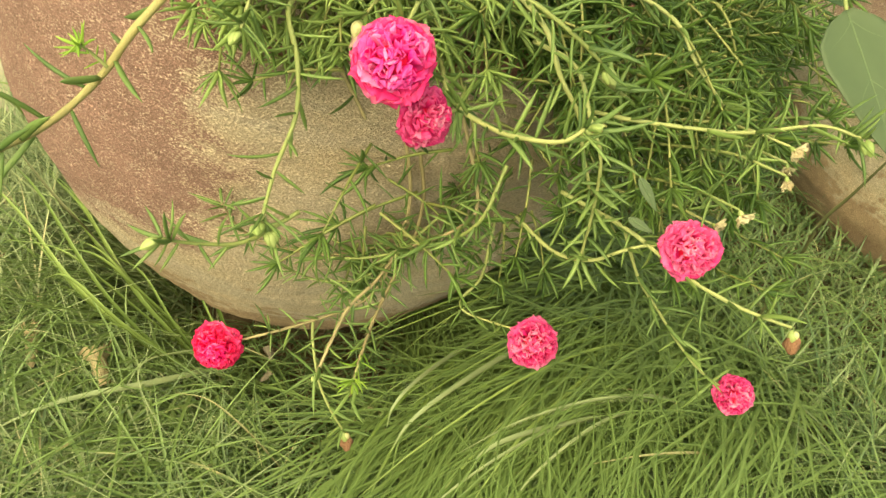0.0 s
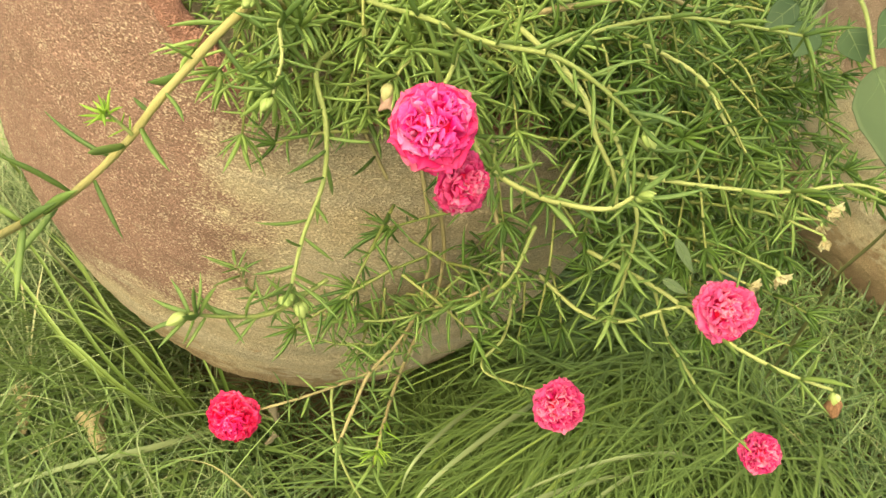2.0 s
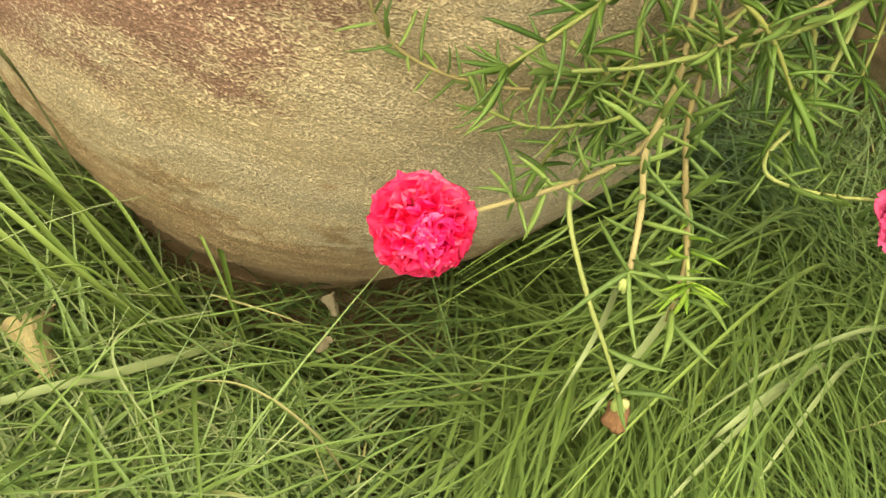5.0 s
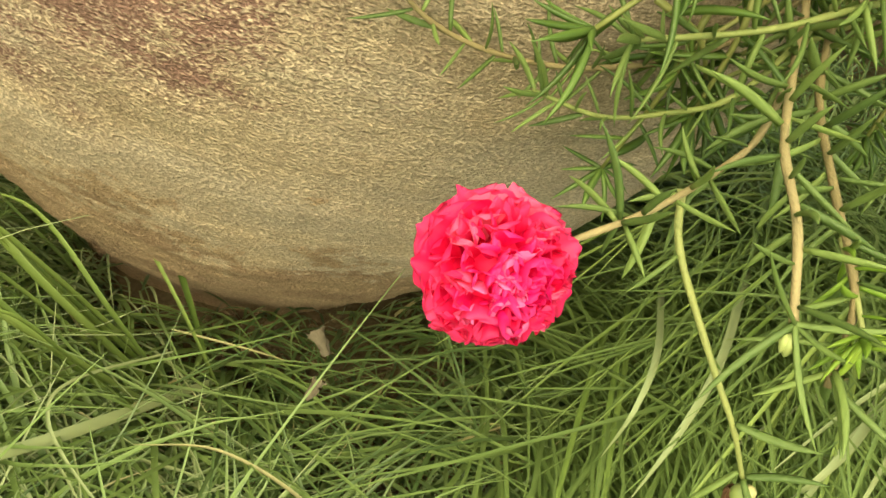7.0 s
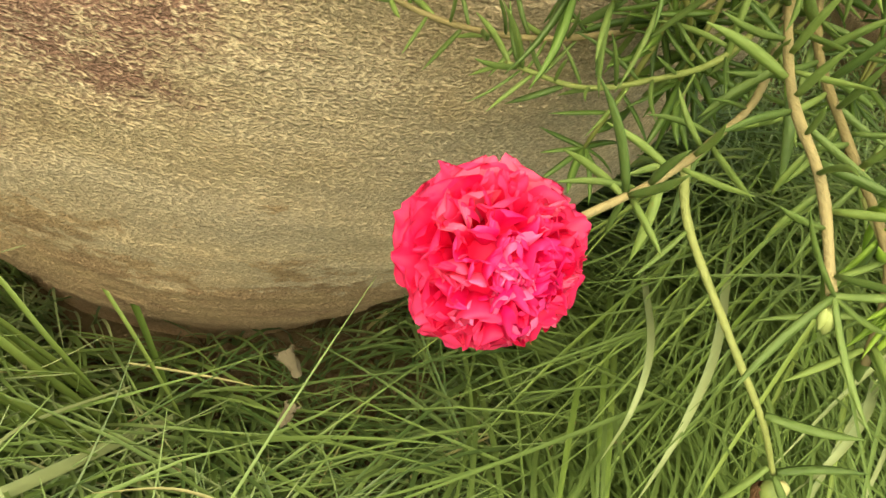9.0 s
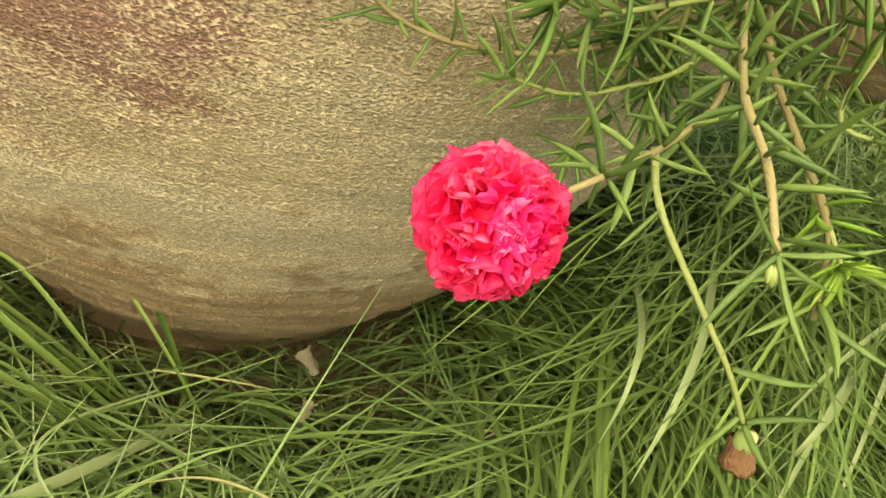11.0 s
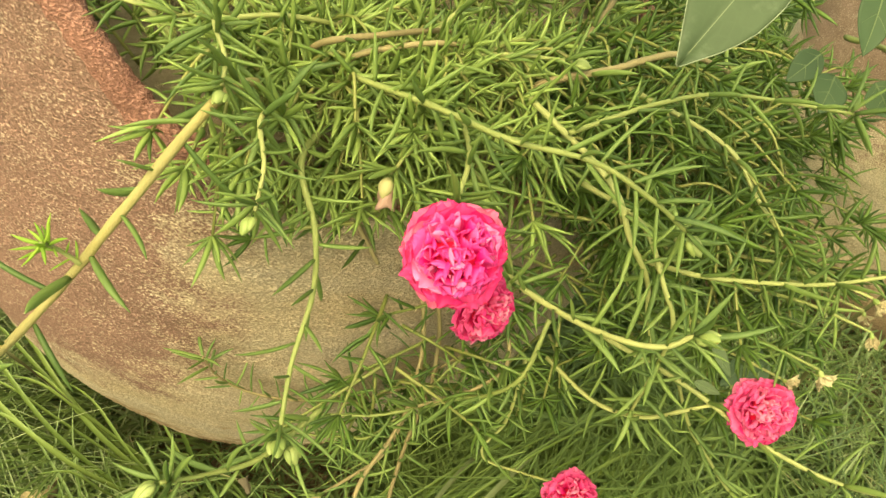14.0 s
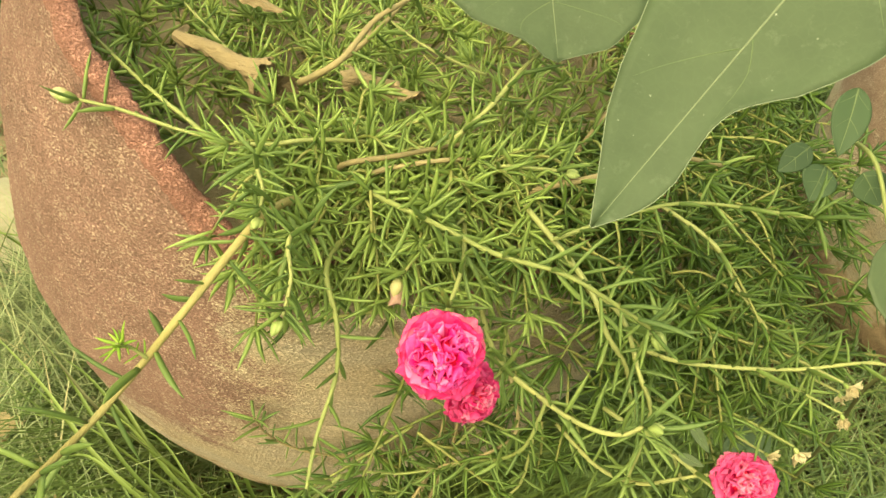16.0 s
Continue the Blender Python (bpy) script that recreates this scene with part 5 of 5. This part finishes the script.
# ---- single blades and tufts of grass ----
def ribbon(points, width, fold=0.5):
    """A folded tapering blade through the points."""
    line = spline(points, 7)
    t = np.gradient(line, axis=0)
    t /= np.linalg.norm(t, axis=1)[:, None]
    side = np.cross(t, (0, 0, 1.0))
    side /= np.linalg.norm(side, axis=1)[:, None] + 1e-9
    up = np.cross(side, t)
    s = np.linspace(0, 1, len(line))
    half = (0.5 * width * np.minimum(1, 0.55 + 3 * s) * (1 - s ** 2.4) + 0.0001)[:, None]
    v = np.stack([line - side * half + up * half * fold, line, line + side * half + up * half * fold], 1)
    v = np.concatenate([v.reshape(-1, 3), (v - up[:, None] * 0.00025).reshape(-1, 3)])
    n, k = len(line), 3 * len(line)
    f = [(3 * i + c, 3 * i + c + 1, 3 * i + c + 4, 3 * i + c + 3) for i in range(n - 1) for c in (0, 1)]
    return v, f + [tuple(k + q for q in reversed(r)) for r in f]


def tuft(label, paths, width, mat, copies, spread, seed):
    """A tuft of blades: each path several times over, a little apart."""
    r = np.random.default_rng(seed)
    thing = tagged(new("grass_tuft"), label, "grass tuft")
    origin = np.array(paths[0][0], float)
    thing.location = origin
    for path in paths:
        for i in range(copies):
            p = np.array(path, float)
            grow = np.linspace(0.25, 1, len(p))[:, None]
            p = p + grow * r.normal(0, spread, 3) * (1, 1, 0.6) + r.normal(0, 0.004, 3) * (1, 1, 0)
            if len(p) == 3:
                # the tip arches over
                p = np.concatenate([p[:2], 0.45 * p[1:2] + 0.55 * p[2:] + (0, 0, 0.012), p[2:] + r.uniform(-0.25, 0.35) * (p[2:] - p[1:2]) * (1, 1, 0) - (0, 0, r.uniform(0, 0.035))])
            v, f = ribbon(p - origin, width * r.uniform(0.5, 1.15))
            piece("blade", raw_mesh("blade", v, f, mat), thing)
    return thing


def lone_blade(label, points, width, mat):
    origin = np.array(points[0], float)
    v, f = ribbon(np.array(points) - origin, width)
    ob = piece("grass_stalk", raw_mesh("grass_stalk", v, f, mat), None, Matrix.Translation(origin))
    return tagged(ob, label, "grass stalk")


FRESH = leafy("tuft_blade", (0.095, 0.155, 0.025), (0.26, 0.33, 0.09), None, 0.38, 0.28, 60)
STRAW = leafy("straw_blade", (0.28, 0.25, 0.12), (0.44, 0.39, 0.21), None, 0.6, 0.15, 90)
DARK_STALK = leafy("dark_stalk", (0.06, 0.06, 0.025), (0.12, 0.12, 0.05), None, 0.6, 0.05, 90)
root = (-0.140, 0.410, 0.015)
tuft("fan of broad bright grass blades beside the pot foot", [
    [root, (-0.215, 0.450, 0.120), (-0.342, 0.600, 0.185)], [root, (-0.205, 0.430, 0.115), (-0.303, 0.530, 0.165)],
    [root, (-0.215, 0.435, 0.115), (-0.335, 0.560, 0.170)], [root, (-0.190, 0.415, 0.110), (-0.262, 0.470, 0.160)],
    [root, (-0.225, 0.425, 0.120), (-0.327, 0.490, 0.160)], [root, (-0.210, 0.410, 0.115), (-0.289, 0.427, 0.150)],
    [root, (-0.180, 0.405, 0.110), (-0.226, 0.425, 0.150)]], 0.0038, FRESH, 2, 0.036, 61)
tuft("long grass blades arching over beside the pot", [
    [(0.160, 0.450, 0.050), (0.120, 0.410, 0.120), (0.078, 0.353, 0.145), (0.047, 0.295, 0.140), (0.039, 0.250, 0.105)],
    [(0.310, 0.450, 0.080), (0.260, 0.400, 0.155), (0.200, 0.345, 0.176), (0.152, 0.308, 0.170), (0.088, 0.255, 0.130)],
    [(0.290, 0.470, 0.075), (0.240, 0.400, 0.155), (0.170, 0.330, 0.174), (0.121, 0.285, 0.170), (0.078, 0.235, 0.140)]], 0.0042, FRESH, 3, 0.022, 62)
tuft("long pale grass blades lying over the lawn", [
    [(0.330, 0.330, 0.085), (0.270, 0.310, 0.165), (0.200, 0.288, 0.182), (0.129, 0.260, 0.170), (0.080, 0.235, 0.140)],
    [(0.280, 0.350, 0.080), (0.230, 0.320, 0.165), (0.175, 0.292, 0.180), (0.120, 0.255, 0.165), (0.090, 0.230, 0.130)],
    [(0.210, 0.430, 0.060), (0.180, 0.395, 0.125), (0.132, 0.350, 0.125), (0.079, 0.290, 0.100)]], 0.0044, GRASS_PALE, 2, 0.024, 63)
tuft("long bright blades combed flat behind the trailing shoots", [
    [(0.300, 0.480, 0.100), (0.230, 0.435, 0.175), (0.150, 0.400, 0.190), (0.070, 0.365, 0.165), (0.020, 0.340, 0.130)],
    [(0.330, 0.440, 0.100), (0.240, 0.405, 0.180), (0.150, 0.365, 0.195), (0.070, 0.325, 0.165), (0.020, 0.300, 0.130)],
    [(0.260, 0.520, 0.090), (0.190, 0.470, 0.165), (0.120, 0.430, 0.180), (0.060, 0.400, 0.150), (0.030, 0.385, 0.120)]], 0.0024, FRESH, 5, 0.045, 64)
lone_blade("broad grey-green blade slanting under the shoots", [(0.251, 0.471, 0.115), (0.149, 0.380, 0.170), (0.081, 0.315, 0.196), (0.047, 0.285, 0.190), (0.034, 0.273, 0.160)], 0.0046, GRASS_PALE)
lone_blade("grey-green blade leaning beside a broader one", [(0.156, 0.442, 0.115), (0.091, 0.370, 0.170), (0.051, 0.320, 0.196), (0.033, 0.298, 0.190), (0.030, 0.294, 0.160)], 0.0036, GRASS_PALE)
lone_blade("broad pale blade at the lawn under the shoots", [(0.288, 0.353, 0.115), (0.191, 0.307, 0.170), (0.130, 0.275, 0.196), (0.104, 0.262, 0.190), (0.101, 0.262, 0.160)], 0.0046, GRASS_PALE)
lone_blade("wide pale green blade lying across the grass", [(-0.125, 0.405, 0.060), (-0.186, 0.358, 0.095), (-0.235, 0.341, 0.097), (-0.278, 0.327, 0.088), (-0.330, 0.306, 0.065)], 0.0065, GRASS_PALE)
lone_blade("dry pale blade curling over the grass", [(-0.145, 0.405, 0.090), (-0.187, 0.376, 0.110), (-0.194, 0.355, 0.112), (-0.177, 0.326, 0.104), (-0.150, 0.300, 0.090)], 0.0016, GRASS_PALE)
lone_blade("dark thin stalk leaning against the pot", [(-0.212, 0.420, 0.180), (-0.225, 0.408, 0.240), (-0.240, 0.410, 0.268), (-0.272, 0.440, 0.275), (-0.300, 0.462, 0.300)], 0.0026, DARK_STALK)
lone_blade("thin pinkish straw lying before the pot", [(-0.147, 0.433, 0.072), (-0.110, 0.415, 0.078), (-0.084, 0.409, 0.072)], 0.0012, STRAW)
lone_blade("dry straw blade standing in the grass", [(-0.060, 0.300, 0.060), (-0.090, 0.310, 0.110), (-0.125, 0.330, 0.122), (-0.160, 0.345, 0.105)], 0.0016, STRAW)
lone_blade("dry straw blade bent over the lawn", [(0.330, 0.300, 0.130), (0.290, 0.280, 0.180), (0.240, 0.270, 0.190), (0.190, 0.265, 0.175)], 0.0024, STRAW)
lone_blade("pale straw blade in the outer grass", [(-0.420, 0.420, 0.040), (-0.400, 0.390, 0.090), (-0.370, 0.350, 0.095), (-0.340, 0.310, 0.070)], 0.0030, STRAW)
lone_blade("dark green stalk leaning before the pale pot", [(0.360, 0.400, 0.200), (0.357, 0.400, 0.284), (0.353, 0.400, 0.339), (0.361, 0.400, 0.375), (0.369, 0.400, 0.415), (0.380, 0.402, 0.450)], 0.0040, DARK_STALK)
lone_blade("dark green stalk before the pale stone", [(-0.520, 0.700, 0.050), (-0.500, 0.700, 0.120), (-0.470, 0.702, 0.150), (-0.430, 0.702, 0.150), (-0.400, 0.702, 0.140)], 0.0036, FRESH)
lone_blade("thin grass stalk rising before the stone", [(-0.500, 0.690, 0.040), (-0.480, 0.695, 0.090), (-0.450, 0.700, 0.150), (-0.420, 0.705, 0.200)], 0.0036, FRESH)
lone_blade("long grass blade crossing before the stone", [(-0.400, 0.690, 0.050), (-0.420, 0.700, 0.110), (-0.460, 0.705, 0.155), (-0.500, 0.710, 0.185)], 0.0036, FRESH)
